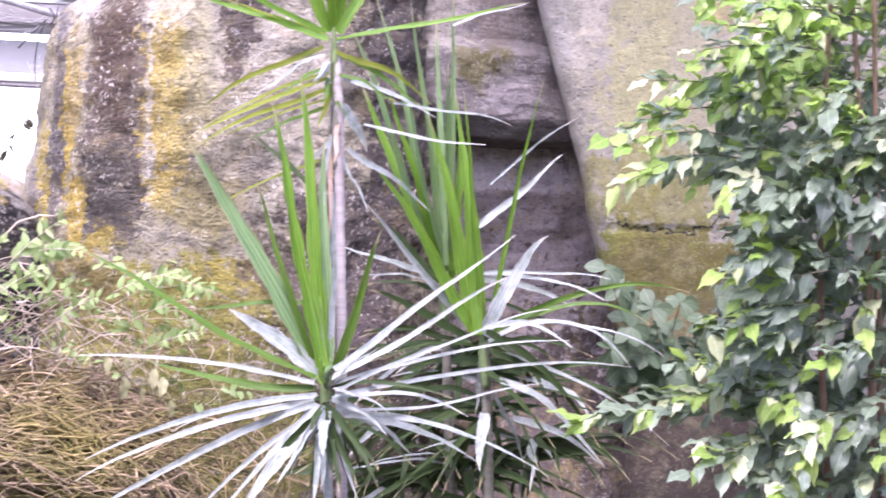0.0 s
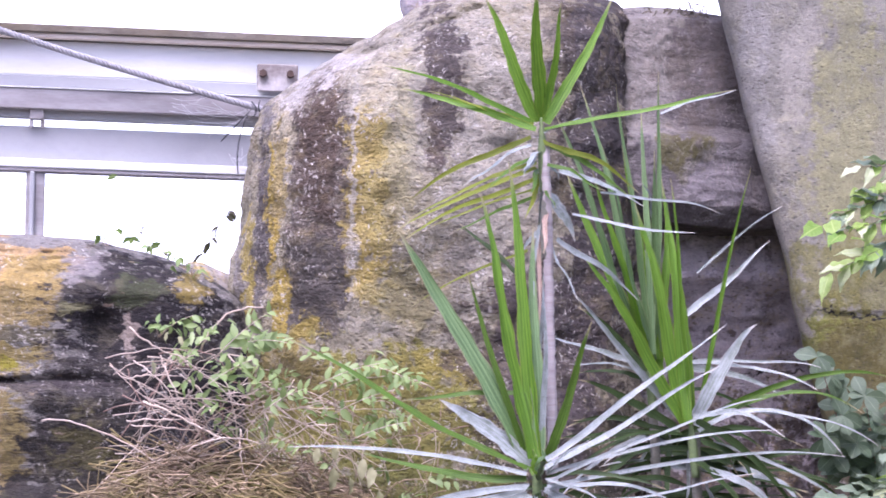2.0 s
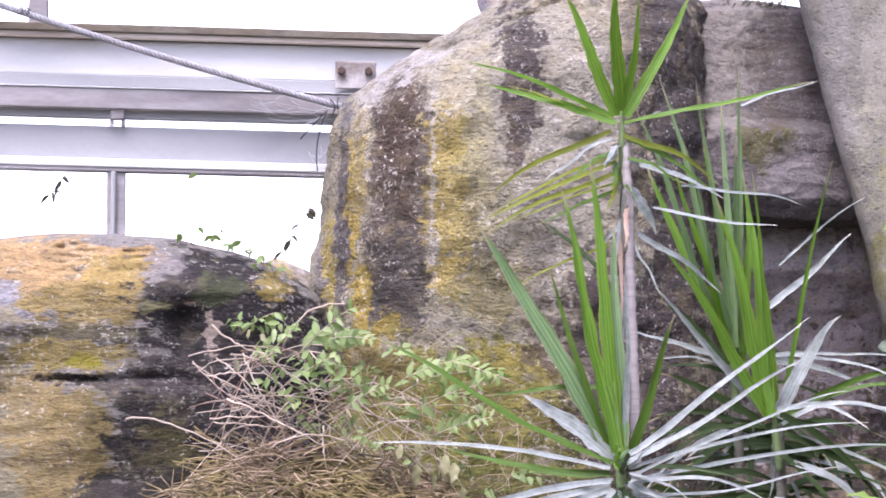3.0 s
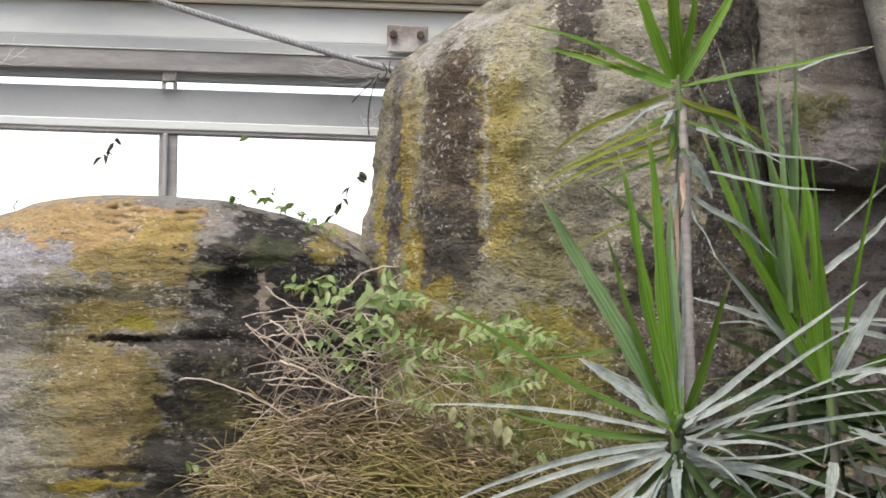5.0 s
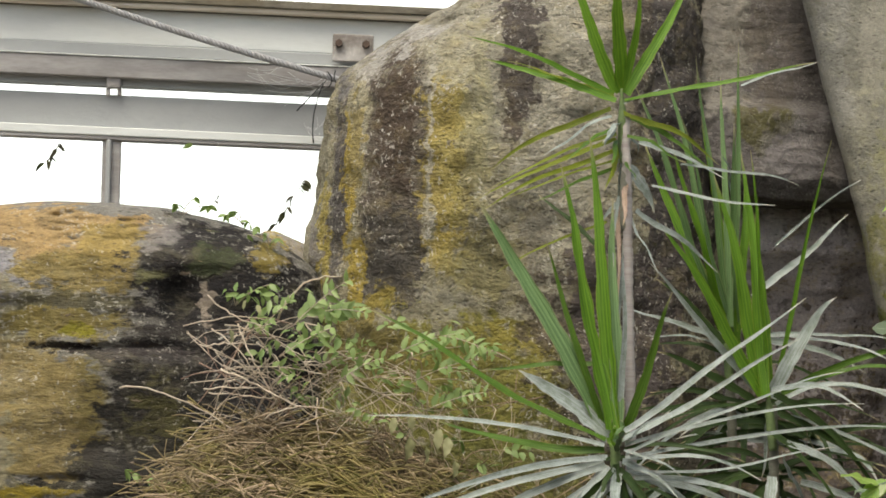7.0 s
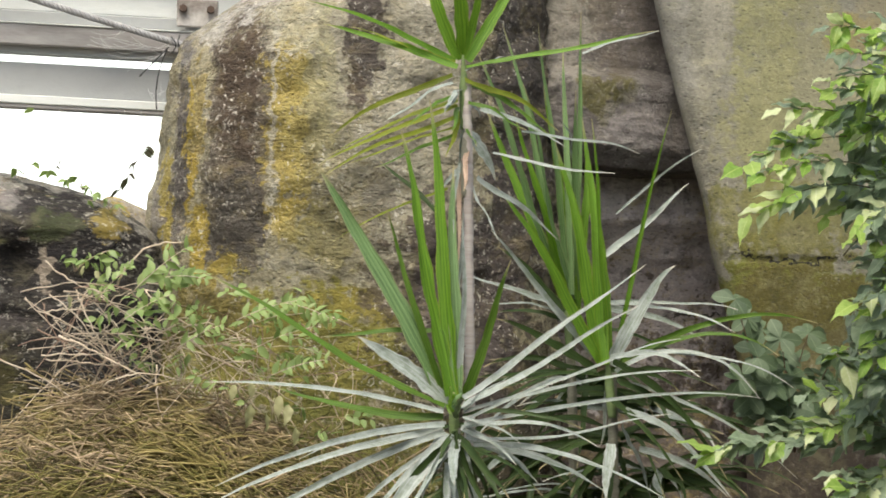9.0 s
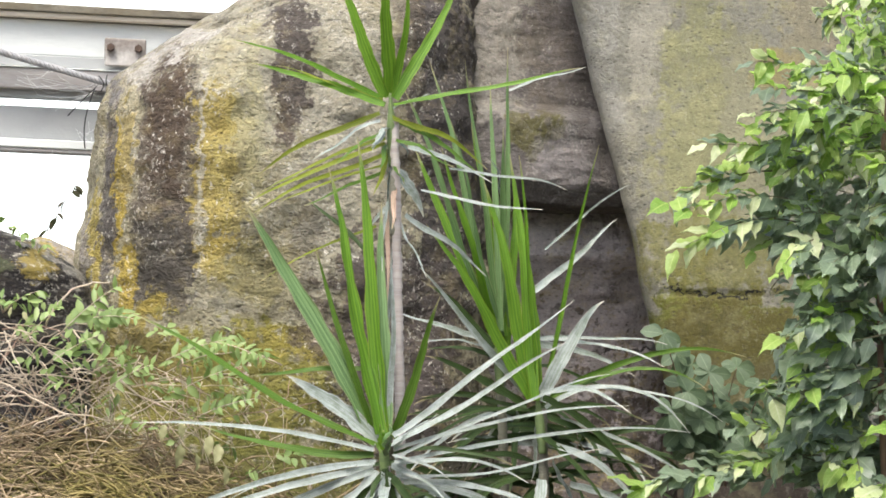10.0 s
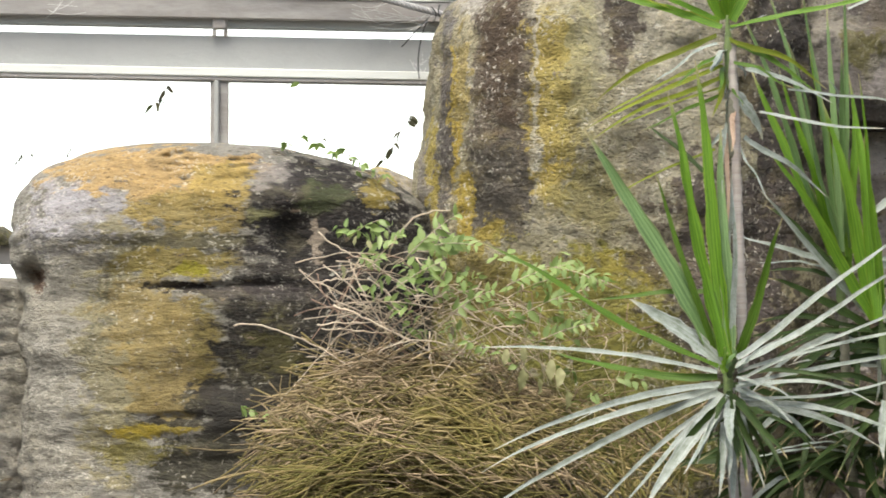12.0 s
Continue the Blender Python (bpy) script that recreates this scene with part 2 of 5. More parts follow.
def leaf_material(name, colour, dark, rough=0.4, through_light=0.3, specular=0.5, paleness=0.0, veins=False, lime=0.5, ribs=False):
    m, nt, bsdf = shader(name)
    info = nt.nodes.new("ShaderNodeObjectInfo")
    island = nt.nodes.new("ShaderNodeNewGeometry")
    place = nt.nodes.new("ShaderNodeTexCoord").outputs["Object"]
    vary = times(nt, times(nt, info.outputs["Random"], island.outputs["Random Per Island"], "ADD"), 0.5)
    blotch = noise_tex(nt, place, 45, 4)
    tone = mix(nt, vary, colour, dark)
    tone = mix(nt, ramp(nt, blotch.outputs[0], 0.45, 0.75, 0, 0.45), tone, dark)
    if veins:
        blade = nt.nodes.new("ShaderNodeTexCoord").outputs["UV"]
        lines = noise_tex(nt, scaled(nt, blade, 8, 1.3, 1), 1.0, 6, 0.7)
        tone = mix(nt, ramp(nt, lines.outputs[0], 0.45, 0.6, 0, 0.8), tone, tuple(min(1, c * 1.75) for c in colour))
        tone = mix(nt, ramp(nt, lines.outputs[0], 0.46, 0.34, 0, 0.8), tone, tuple(c * 0.55 for c in dark))
        split = nt.nodes.new("ShaderNodeSeparateXYZ")
        nt.links.new(blade, split.inputs[0])
        rib = times(nt, times(nt, split.outputs[0], 0.5, "SUBTRACT"), 0, "ADD")
        rib = times(nt, rib, rib)
        tone = mix(nt, ramp(nt, rib, 0.004, 0.0, 0, 0.45), tone, dark)
        tone = mix(nt, ramp(nt, times(nt, rib, times(nt, lines.outputs[0], 0.08), "ADD"), 0.22, 0.29, 0, 0.6), tone, (min(1, colour[0] * 2.4 + 0.03), colour[1] * 1.6, colour[2] * 1.9 + 0.012))
        tone = mix(nt, ramp(nt, times(nt, split.outputs[1], times(nt, lines.outputs[0], 0.3), "ADD"), 1.02, 1.12, 0, 0.85), tone, (0.42, 0.34, 0.2))
    if ribs:
        split = nt.nodes.new("ShaderNodeSeparateXYZ")
        nt.links.new(nt.nodes.new("ShaderNodeTexCoord").outputs["UV"], split.inputs[0])
        off = times(nt, times(nt, split.outputs[0], 0.5, "SUBTRACT"), 0.0, "ADD")
        out = times(nt, off, 0.0, "ABSOLUTE")
        tone = mix(nt, ramp(nt, out, 0.05, 0.015, 0, 0.35), tone, tuple(min(1, c * 1.7 + 0.04) for c in colour))
        beat = times(nt, times(nt, times(nt, split.outputs[1], 52.0), times(nt, out, 16.0), "SUBTRACT"), 0.0, "SINE")
        tone = mix(nt, ramp(nt, beat, 0.55, 0.95, 0, 0.15), tone, tuple(min(1, c * 1.4) for c in colour))
        tone = mix(nt, ramp(nt, out, 0.42, 0.5, 0, 0.15), tone, tuple(min(1, c * 1.5) for c in colour))
    # whitish streaks and blotches mixed over the leaf colour
    if paleness:
        if veins:
            tone = mix(nt, ramp(nt, lines.outputs[0], 0.56, 0.44, 0.0, min(1, paleness * 2.6)), tone, (0.5, 0.545, 0.535))
        tone = mix(nt, ramp(nt, noise_tex(nt, place, 45, 6, 0.65).outputs[0], 0.42, 0.58, 0.0, paleness * 1.4), tone, (0.48, 0.52, 0.51))
    nt.links.new(tone, bsdf.inputs["Base Color"])
    bsdf.inputs["Roughness"].default_value = rough
    bsdf.inputs["Specular IOR Level"].default_value = specular
    bump = node(nt, "ShaderNodeBump", Strength=0.25, Distance=0.004)
    nt.links.new(blotch.outputs[0], bump.inputs["Height"])
    nt.links.new(bump.outputs[0], bsdf.inputs["Normal"])
    glow = nt.nodes.new("ShaderNodeBsdfTranslucent")
    nt.links.new(mix(nt, lime, tone, (0.25, 0.42, 0.03)), glow.inputs[0])
    both = nt.nodes.new("ShaderNodeMixShader")
    both.inputs[0].default_value = through_light
    nt.links.new(bsdf.outputs[0], both.inputs[1])
    nt.links.new(glow.outputs[0], both.inputs[2])
    nt.links.new(both.outputs[0], nt.nodes["Material Output"].inputs[0])
    return m


def plain_material(name, colour, dark, rough=0.6, metal=0.0, scale=14.0, amount=0.6, stretch=(1, 1, 1), third=None):
    """Paint, metal, bark or straw with staining at two scales."""
    m, nt, bsdf = shader(name)
    place = scaled(nt, nt.nodes.new("ShaderNodeTexCoord").outputs["Object"], *stretch)
    island = nt.nodes.new("ShaderNodeNewGeometry")
    big, small = noise_tex(nt, place, scale, 6, 0.65), noise_tex(nt, place, scale * 7, 5, 0.7)
    tone = mix(nt, ramp(nt, big.outputs[0], 0.42, 0.7, 0, amount), colour, dark)
    tone = mix(nt, ramp(nt, small.outputs[0], 0.48, 0.68, 0, amount * 0.6), tone, dark)
    tone = mix(nt, times(nt, island.outputs["Random Per Island"], amount), tone, dark)
    if third:
        tone = mix(nt, ramp(nt, noise_tex(nt, place, 4, 5, 0.7).outputs[0], 0.45, 0.6, 0, 0.75), tone, third)
    nt.links.new(tone, bsdf.inputs["Base Color"])
    bsdf.inputs["Roughness"].default_value, bsdf.inputs["Metallic"].default_value = rough, metal
    bump = node(nt, "ShaderNodeBump", Strength=0.4, Distance=0.004)
    nt.links.new(small.outputs[0], bump.inputs["Height"])
    nt.links.new(bump.outputs[0], bsdf.inputs["Normal"])
    return m


fresh_leaf = leaf_material("fresh_strap_leaf", (0.125, 0.24, 0.02), (0.055, 0.125, 0.012), 0.5, 0.3, 0.3, veins=True, lime=0.4)
olive_leaf = leaf_material("olive_strap_leaf", (0.19, 0.22, 0.022), (0.1, 0.125, 0.014), 0.5, 0.3, 0.25, veins=True, lime=0.4)
mid_leaf = leaf_material("mid_green_strap_leaf", (0.075, 0.14, 0.016), (0.038, 0.078, 0.01), 0.5, 0.2, 0.25, veins=True, lime=0.3)
dried_leaf = leaf_material("dried_strap_leaf", (0.38, 0.29, 0.22), (0.25, 0.16, 0.11), 0.7, 0.2, 0.2, veins=True, lime=0.0)
# dark olive leaf, darkened further to paint shade inside the bushes
shade_leaf = leaf_material("shade_dark_strap_leaf", (0.032, 0.054, 0.014), (0.015, 0.028, 0.008), 0.55, 0.1, 0.2, veins=True, lime=0.2)
pale_leaf = leaf_material("pale_strap_leaf", (0.12, 0.142, 0.105), (0.046, 0.066, 0.042), 0.5, 0.1, 0.4, 0.22, True, 0.1)
leaf_base = plain_material("leaf_base", (0.19, 0.27, 0.085), (0.09, 0.12, 0.05), 0.7, 0, 20, 0.7, (1, 1, 3))
scarred_bark = plain_material("leaf_scars", (0.31, 0.3, 0.23), (0.1, 0.095, 0.07), 0.85, 0, 18, 0.8, (1, 1, 4))
fig_leaf = leaf_material("fig_leaf", (0.265, 0.33, 0.215), (0.085, 0.122, 0.085), 0.4, 0.3, 0.85, ribs=True, lime=0.3)
shrub_leaf = leaf_material("shrub_leaf", (0.14, 0.19, 0.105), (0.055, 0.09, 0.05), 0.55, 0.25, 0.4, ribs=True, lime=0.25)
young_fig_leaf = leaf_material("young_fig_leaf", (0.54, 0.66, 0.2), (0.15, 0.32, 0.035), 0.4, 0.5, ribs=True)
pale_fig_leaf = leaf_material("pale_fig_leaf", (0.74, 0.77, 0.5), (0.52, 0.6, 0.27), 0.36, 0.45, ribs=True, lime=0.3)
creeper_leaf = leaf_material("creeper_leaf", (0.34, 0.43, 0.16), (0.15, 0.23, 0.07), 0.45, 0.3, 0.4)
yellowed_leaf = leaf_material("yellowed_leaf", (0.44, 0.42, 0.24), (0.28, 0.28, 0.13), 0.5, 0.25, 0.3, lime=0.1)
light_creeper_leaf = leaf_material("light_creeper_leaf", (0.45, 0.52, 0.24), (0.2, 0.3, 0.085), 0.42, 0.35, 0.5)
dead_leaf = leaf_material("dead_leaf", (0.09, 0.07, 0.055), (0.05, 0.045, 0.035), 0.8, 0.1, 0.2)
straw = plain_material("dry_straw", (0.56, 0.42, 0.28), (0.085, 0.062, 0.022), 0.75, 0, 9, 0.95, (1, 1, 1), (0.25, 0.205, 0.055))
dark_olive_straw = plain_material("olive_straw", (0.29, 0.245, 0.075), (0.05, 0.04, 0.012), 0.8, 0, 9, 0.95, (1, 1, 1), (0.16, 0.145, 0.03))
vine_wood = plain_material("dry_vine", (0.78, 0.69, 0.56), (0.4, 0.3, 0.21), 0.8, 0, 10, 0.7)
red_vine = plain_material("reddish_vine", (0.4, 0.27, 0.2), (0.15, 0.09, 0.065), 0.8, 0, 10, 0.7)
bark = plain_material("cane_bark", (0.6, 0.555, 0.53), (0.23, 0.195, 0.18), 0.85, 0, 9, 0.75, (0.6, 0.6, 12), (0.4, 0.345, 0.315))
twig_bark = plain_material("fig_bark", (0.3, 0.19, 0.12), (0.13, 0.085, 0.055), 0.8, 0, 12, 0.6)
green_twig = plain_material("fig_twig", (0.19, 0.17, 0.09), (0.1, 0.09, 0.05), 0.75, 0, 12, 0.6)
soil = plain_material("leaf_mould", (0.075, 0.055, 0.04), (0.03, 0.024, 0.02), 0.95, 0, 3, 0.8)
white_paint = plain_material("weathered_white_paint", (0.86, 0.87, 0.84), (0.6, 0.615, 0.6), 0.5, 0, 4, 0.6, (0.5, 1, 2))
cream_paint = plain_material("cream_paint", (0.84, 0.79, 0.68), (0.5, 0.42, 0.32), 0.6, 0, 5, 0.6, (0.5, 1, 2))
dirty_steel = plain_material("dirty_galvanised_steel", (0.66, 0.665, 0.67), (0.24, 0.22, 0.21), 0.65, 0.0, 7, 0.9, (0.5, 1, 2.2), (0.44, 0.42, 0.41))
clean_steel = plain_material("galvanised_steel", (0.47, 0.485, 0.48), (0.33, 0.335, 0.335), 0.6, 0.0, 6, 0.7, (0.8, 1, 1.2))
grimy_edge = plain_material("mossy_edge", (0.3, 0.27, 0.21), (0.06, 0.05, 0.035), 0.9, 0, 14, 0.95, (0.6, 1, 1.5), (0.17, 0.14, 0.09))
rope_fibre = plain_material("grey_rope", (0.5, 0.5, 0.52), (0.24, 0.23, 0.22), 0.85, 0, 30, 0.8)
black_wire = plain_material("black_wire", (0.03, 0.03, 0.03), (0.015, 0.015, 0.015), 0.5)
plate_paint = plain_material("stained_plate_paint", (0.86, 0.83, 0.79), (0.14, 0.11, 0.09), 0.8, 0, 16, 0.9, (1, 1, 1), (0.66, 0.63, 0.6))
web_silk = plain_material("cobweb", (0.75, 0.75, 0.75), (0.6, 0.6, 0.6), 0.6)
rust = plain_material("rusty_bolt", (0.16, 0.1, 0.07), (0.07, 0.05, 0.04), 0.7, 0.4, 40, 0.7)
plain_wall = plain_material("plain_render", (0.4, 0.38, 0.34), (0.25, 0.24, 0.21), 0.9, 0, 1.5, 0.5)

glass, gn, gb = shader("window_glass")
gb.inputs["Base Color"].default_value = (0.95, 0.97, 0.96, 1)
gb.inputs["Roughness"].default_value = 0.02
gb.inputs["Transmission Weight"].default_value = 1.0
gb.inputs["IOR"].default_value = 1.05
haze, hn, hb = shader("overcast_distance")
hb.inputs["Base Color"].default_value = (0, 0, 0, 1)
hb.inputs["Emission Color"].default_value = (1.0, 1.0, 1.0, 1)
hb.inputs["Emission Strength"].default_value = 1.6

# ---- ground and an added, unseen back wall ----
bm = bmesh.new()
bmesh.ops.create_grid(bm, x_segments=120, y_segments=120, size=1)
for v in bm.verts:
    far = max(abs(v.co.x), abs(v.co.y))
    v.co *= 12 + 900 * max(0.0, far - 0.9) * 10 * (far > 0.9)
    rise = max(0.0, min(1.0, (v.co.y - 3.2) / 2.0)) * (far <= 0.9)
    v.co.z = 0.72 * rise * rise * (3 - 2 * rise) + 0.05 * noise.noise(v.co * 1.3) * rise
tagged(new("ground", bm_mesh("ground", bm, soil, True)), "dark leaf-mould ground rising to a planting bed", "ground", kind="structure")
# added out of view behind the camera; it only darkens what is reflected
tagged(new("wall_back", box_between("wall_back", (-7, -5, 1.5), (7, -5, 1.5), 3.0, 0.2, plain_wall)), "plain wall added behind the camera, unseen, to darken reflections", "wall", kind="structure")

# ---- rocks ----
def rock(name, levels, material, label, power=2.6, rough=0.05, seed=0.0, around=250, up=280, ledge=0.02, fine_size=0.016, notch=None, shear=0.0, edge=0.45):
    """A boulder as a stack of rounded sections. Each level: v, left u, right u, front d, back d."""
    table = np.array(levels, float)
    cx, cz, ra, cy, rb = [], [], [], [], []
    for v, ul, ur, df, db in table:
        dm = df + edge * (db - df)
        a, b = P(ul, v, dm), P(ur, v, dm)
        cx.append((a.x + b.x) / 2), cz.append((a.z + b.z) / 2), ra.append((b.x - a.x) / 2), cy.append((df + db) / 2), rb.append((db - df) / 2)
    s = np.r_[0, np.cumsum(np.hypot(np.diff(cz), np.diff(ra)))]
    q = np.linspace(0, s[-1], up)
    kernel = np.array([1, 3, 5, 7, 5, 3, 1]) / 25
    rows = [np.convolve(np.pad(np.interp(q, s, c), 3, mode="edge"), kernel, "valid") for c in (cx, cz, ra, cy, rb)]
    verts, faces = [], []
    for x, z, a, y, b in zip(*rows):
        for k in range(around):
            q = k / around
            t = math.pi * (1 + q / 0.78) if q < 0.78 else math.pi * (2 + (q - 0.78) / 0.22)
            c, e = math.cos(t), math.sin(t)
            out = Vector((math.copysign(abs(c) ** (2 / power), c), math.copysign(abs(e) ** (2 / power), e), 0))
            p = Vector((x + a * out.x + shear * (out.y + 1) * b, y + b * out.y, z))
            w = p + Vector((seed, seed * 0.7, 0))
            big = noise.fractal(w * 1.6, 1.0, 2.0, 4) * rough
            bed = noise.fractal(Vector((w.x * 1.6, w.y * 1.6, w.z * 9)), 1.0, 2.1, 4) * ledge
            fine = noise.fractal(w * 9, 0.85, 2.1, 6) * fine_size
            p += out.normalized() * (big + bed + fine) + Vector((0, 0, big * 0.4))
            if notch:
                for n, rx, rz, push in notch:
                    g = math.exp(-((p.x - n.x) / rx) ** 2 - ((p.z - n.z) / rz) ** 2)
                    p += Vector(push) * (g if p.y < y or push[0] else 0)
            verts.append(p)
    for i in range(up - 1):
        for k in range(around):
            m = (k + 1) % around
            faces.append((i * around + k, (i + 1) * around + k, (i + 1) * around + m, i * around + m))
    faces.append(tuple(range(around)))
    faces.append(tuple((up - 1) * around + k for k in range(around))[::-1])
    return tagged(new(name, mesh_from(name, verts, faces, material)), label, "rock", "cast sandstone rocks")


# own grey and orange, lightened to paint skylight on the left and top
low_rock_tones = [(110, 660, 130, 330, (0.5, 0.465, 0.39), 0.8, 0.6), (150, 448, 110, 72, (0.58, 0.555, 0.585), 0.95, 0.5), (165, 502, 95, 24, (0.25, 0.235, 0.215), 0.75, 0.6), (95, 760, 60, 120, (0.5, 0.47, 0.41), 0.6, 0.7),
    (215, 690, 70, 230, (0.38, 0.33, 0.16), 0.7, 0.7), (352, 440, 115, 55, (0.48, 0.36, 0.12), 0.95, 0.4), (280, 372, 195, 40, (0.66, 0.45, 0.2), 0.97, 0.4), (400, 395, 60, 30, (0.58, 0.42, 0.13), 0.9, 0.4)]
low_rock_patches = [(330, 505, 150, 17, (0.17, 0.15, 0.075), 0.85, 0.5), (310, 548, 120, 28, (0.42, 0.33, 0.1), 0.9, 0.5), (345, 560, 42, 12, (0.42, 0.38, 0.03), 0.9, 0.5), (270, 640, 80, 60, (0.43, 0.33, 0.14), 0.8, 0.6),
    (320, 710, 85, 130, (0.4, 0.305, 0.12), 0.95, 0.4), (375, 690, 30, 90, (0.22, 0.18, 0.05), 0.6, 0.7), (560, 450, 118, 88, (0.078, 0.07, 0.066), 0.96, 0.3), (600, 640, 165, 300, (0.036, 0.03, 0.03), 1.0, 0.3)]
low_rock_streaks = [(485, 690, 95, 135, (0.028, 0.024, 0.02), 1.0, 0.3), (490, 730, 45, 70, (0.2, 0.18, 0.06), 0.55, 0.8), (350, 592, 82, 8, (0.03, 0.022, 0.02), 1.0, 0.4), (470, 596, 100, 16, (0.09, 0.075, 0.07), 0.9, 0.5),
    (500, 612, 85, 10, (0.3, 0.27, 0.25), 0.25, 0.8), (485, 390, 34, 18, (0.5, 0.45, 0.42), 0.65, 0.8), (590, 425, 42, 30, (0.1, 0.115, 0.05), 0.8, 0.7), (675, 415, 28, 32, OCHRE, 0.85, 0.5)]
low_rock_marks = [(470, 460, 22, 14, (0.4, 0.38, 0.18), 0.7, 0.7), (545, 560, 110, 18, (0.12, 0.105, 0.09), 0.5, 0.7), (285, 838, 85, 16, (0.52, 0.39, 0.04), 0.95, 0.4), (330, 818, 80, 7, BLACK, 0.95, 0.5),
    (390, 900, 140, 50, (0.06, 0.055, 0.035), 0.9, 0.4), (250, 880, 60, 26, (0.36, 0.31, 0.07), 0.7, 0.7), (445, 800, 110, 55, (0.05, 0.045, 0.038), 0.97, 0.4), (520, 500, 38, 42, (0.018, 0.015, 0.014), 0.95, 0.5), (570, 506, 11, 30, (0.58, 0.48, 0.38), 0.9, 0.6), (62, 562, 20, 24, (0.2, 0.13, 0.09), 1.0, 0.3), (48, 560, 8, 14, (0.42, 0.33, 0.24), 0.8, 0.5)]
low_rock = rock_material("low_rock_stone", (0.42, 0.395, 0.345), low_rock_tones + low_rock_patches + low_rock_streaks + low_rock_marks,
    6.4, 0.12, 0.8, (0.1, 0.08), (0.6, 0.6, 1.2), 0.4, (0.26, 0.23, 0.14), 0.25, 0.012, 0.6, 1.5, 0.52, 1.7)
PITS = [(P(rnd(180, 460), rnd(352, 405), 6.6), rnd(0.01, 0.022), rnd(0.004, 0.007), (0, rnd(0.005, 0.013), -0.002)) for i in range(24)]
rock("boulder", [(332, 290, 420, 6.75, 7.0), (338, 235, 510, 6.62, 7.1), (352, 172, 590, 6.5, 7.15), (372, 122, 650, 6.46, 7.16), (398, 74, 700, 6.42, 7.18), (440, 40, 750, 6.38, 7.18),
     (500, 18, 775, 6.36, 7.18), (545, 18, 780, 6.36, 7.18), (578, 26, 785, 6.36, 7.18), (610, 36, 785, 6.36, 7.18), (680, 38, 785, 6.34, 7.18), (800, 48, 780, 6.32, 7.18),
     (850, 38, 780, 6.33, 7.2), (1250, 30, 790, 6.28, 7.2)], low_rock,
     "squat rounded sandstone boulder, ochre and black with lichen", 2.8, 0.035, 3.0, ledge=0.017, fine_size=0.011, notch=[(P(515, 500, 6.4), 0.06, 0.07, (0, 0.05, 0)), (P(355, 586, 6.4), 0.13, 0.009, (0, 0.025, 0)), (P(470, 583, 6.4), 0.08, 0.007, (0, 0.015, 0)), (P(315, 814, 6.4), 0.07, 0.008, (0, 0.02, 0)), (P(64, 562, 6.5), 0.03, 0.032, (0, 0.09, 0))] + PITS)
rock("boulder", [(566, -200, 90, 6.72, 7.2), (584, -240, 130, 6.64, 7.2), (700, -240, 140, 6.62, 7.2), (1250, -240, 150, 6.6, 7.2)], low_rock,
     "low grey sandstone block beside the rounded boulder", 3.0, 0.035, 8.0)
ledge_stone = rock_material("ledge_stone", (0.17, 0.16, 0.11), [(0, 495, 30, 14, MOSS, 0.5, 0.6)], 7.2, 0.2, 0.4)
rock("boulder", [(472, -70, 8, 7.13, 7.22), (480, -100, 22, 7.1, 7.25), (492, -120, 30, 7.08, 7.26), (507, -120, 34, 7.08, 7.26)], ledge_stone,
     "mossy grey stone lying on the steel ledge", 2.6, 0.006, 31.0, 70, 50, ledge=0.004, fine_size=0.006)

tall_rock_tones = [(1100, 60, 300, 170, PALE, 0.55, 0.5), (1210, 300, 110, 260, PALE, 0.55, 0.6), (902, 250, 64, 240, (0.16, 0.128, 0.1), 0.93, 0.35), (900, 180, 34, 140, (0.1, 0.066, 0.045), 0.75, 0.5),
    (890, 445, 66, 110, (0.12, 0.105, 0.088), 0.95, 0.3), (812, 250, 7, 120, (0.5, 0.37, 0.06), 0.9, 0.5), (816, 335, 13, 42, (0.52, 0.38, 0.07), 0.95, 0.4), (832, 455, 17, 70, (0.48, 0.36, 0.075), 0.95, 0.4)]
tall_rock_patches = [(772, 400, 13, 110, (0.47, 0.37, 0.08), 0.85, 0.4), (797, 310, 11, 260, (0.15, 0.132, 0.125), 0.92, 0.4), (752, 430, 8, 150, (0.3, 0.27, 0.25), 0.8, 0.5), (990, 245, 42, 185, (0.51, 0.4, 0.115), 0.92, 0.5),
    (1022, 270, 34, 170, (0.5, 0.41, 0.14), 0.85, 0.6), (1045, 190, 26, 190, (0.5, 0.46, 0.28), 0.7, 0.6), (990, 60, 40, 60, (0.56, 0.52, 0.38), 0.8, 0.6), (960, 230, 5, 210, WHITE, 0.75, 0.9)]
tall_rock_streaks = [(965, 380, 8, 60, WHITE, 0.85, 0.7), (842, 225, 6, 70, WHITE, 0.5, 0.9), (990, 400, 34, 50, (0.46, 0.35, 0.08), 0.8, 0.5), (1050, 430, 70, 60, (0.34, 0.3, 0.13), 0.7, 0.7),
    (1120, 50, 40, 150, (0.105, 0.085, 0.075), 0.95, 0.4), (1105, 195, 14, 50, (0.14, 0.11, 0.085), 0.8, 0.5), (1145, 370, 36, 60, (0.18, 0.155, 0.125), 0.5, 0.7), (860, 515, 40, 40, (0.4, 0.31, 0.06), 0.85, 0.5)]
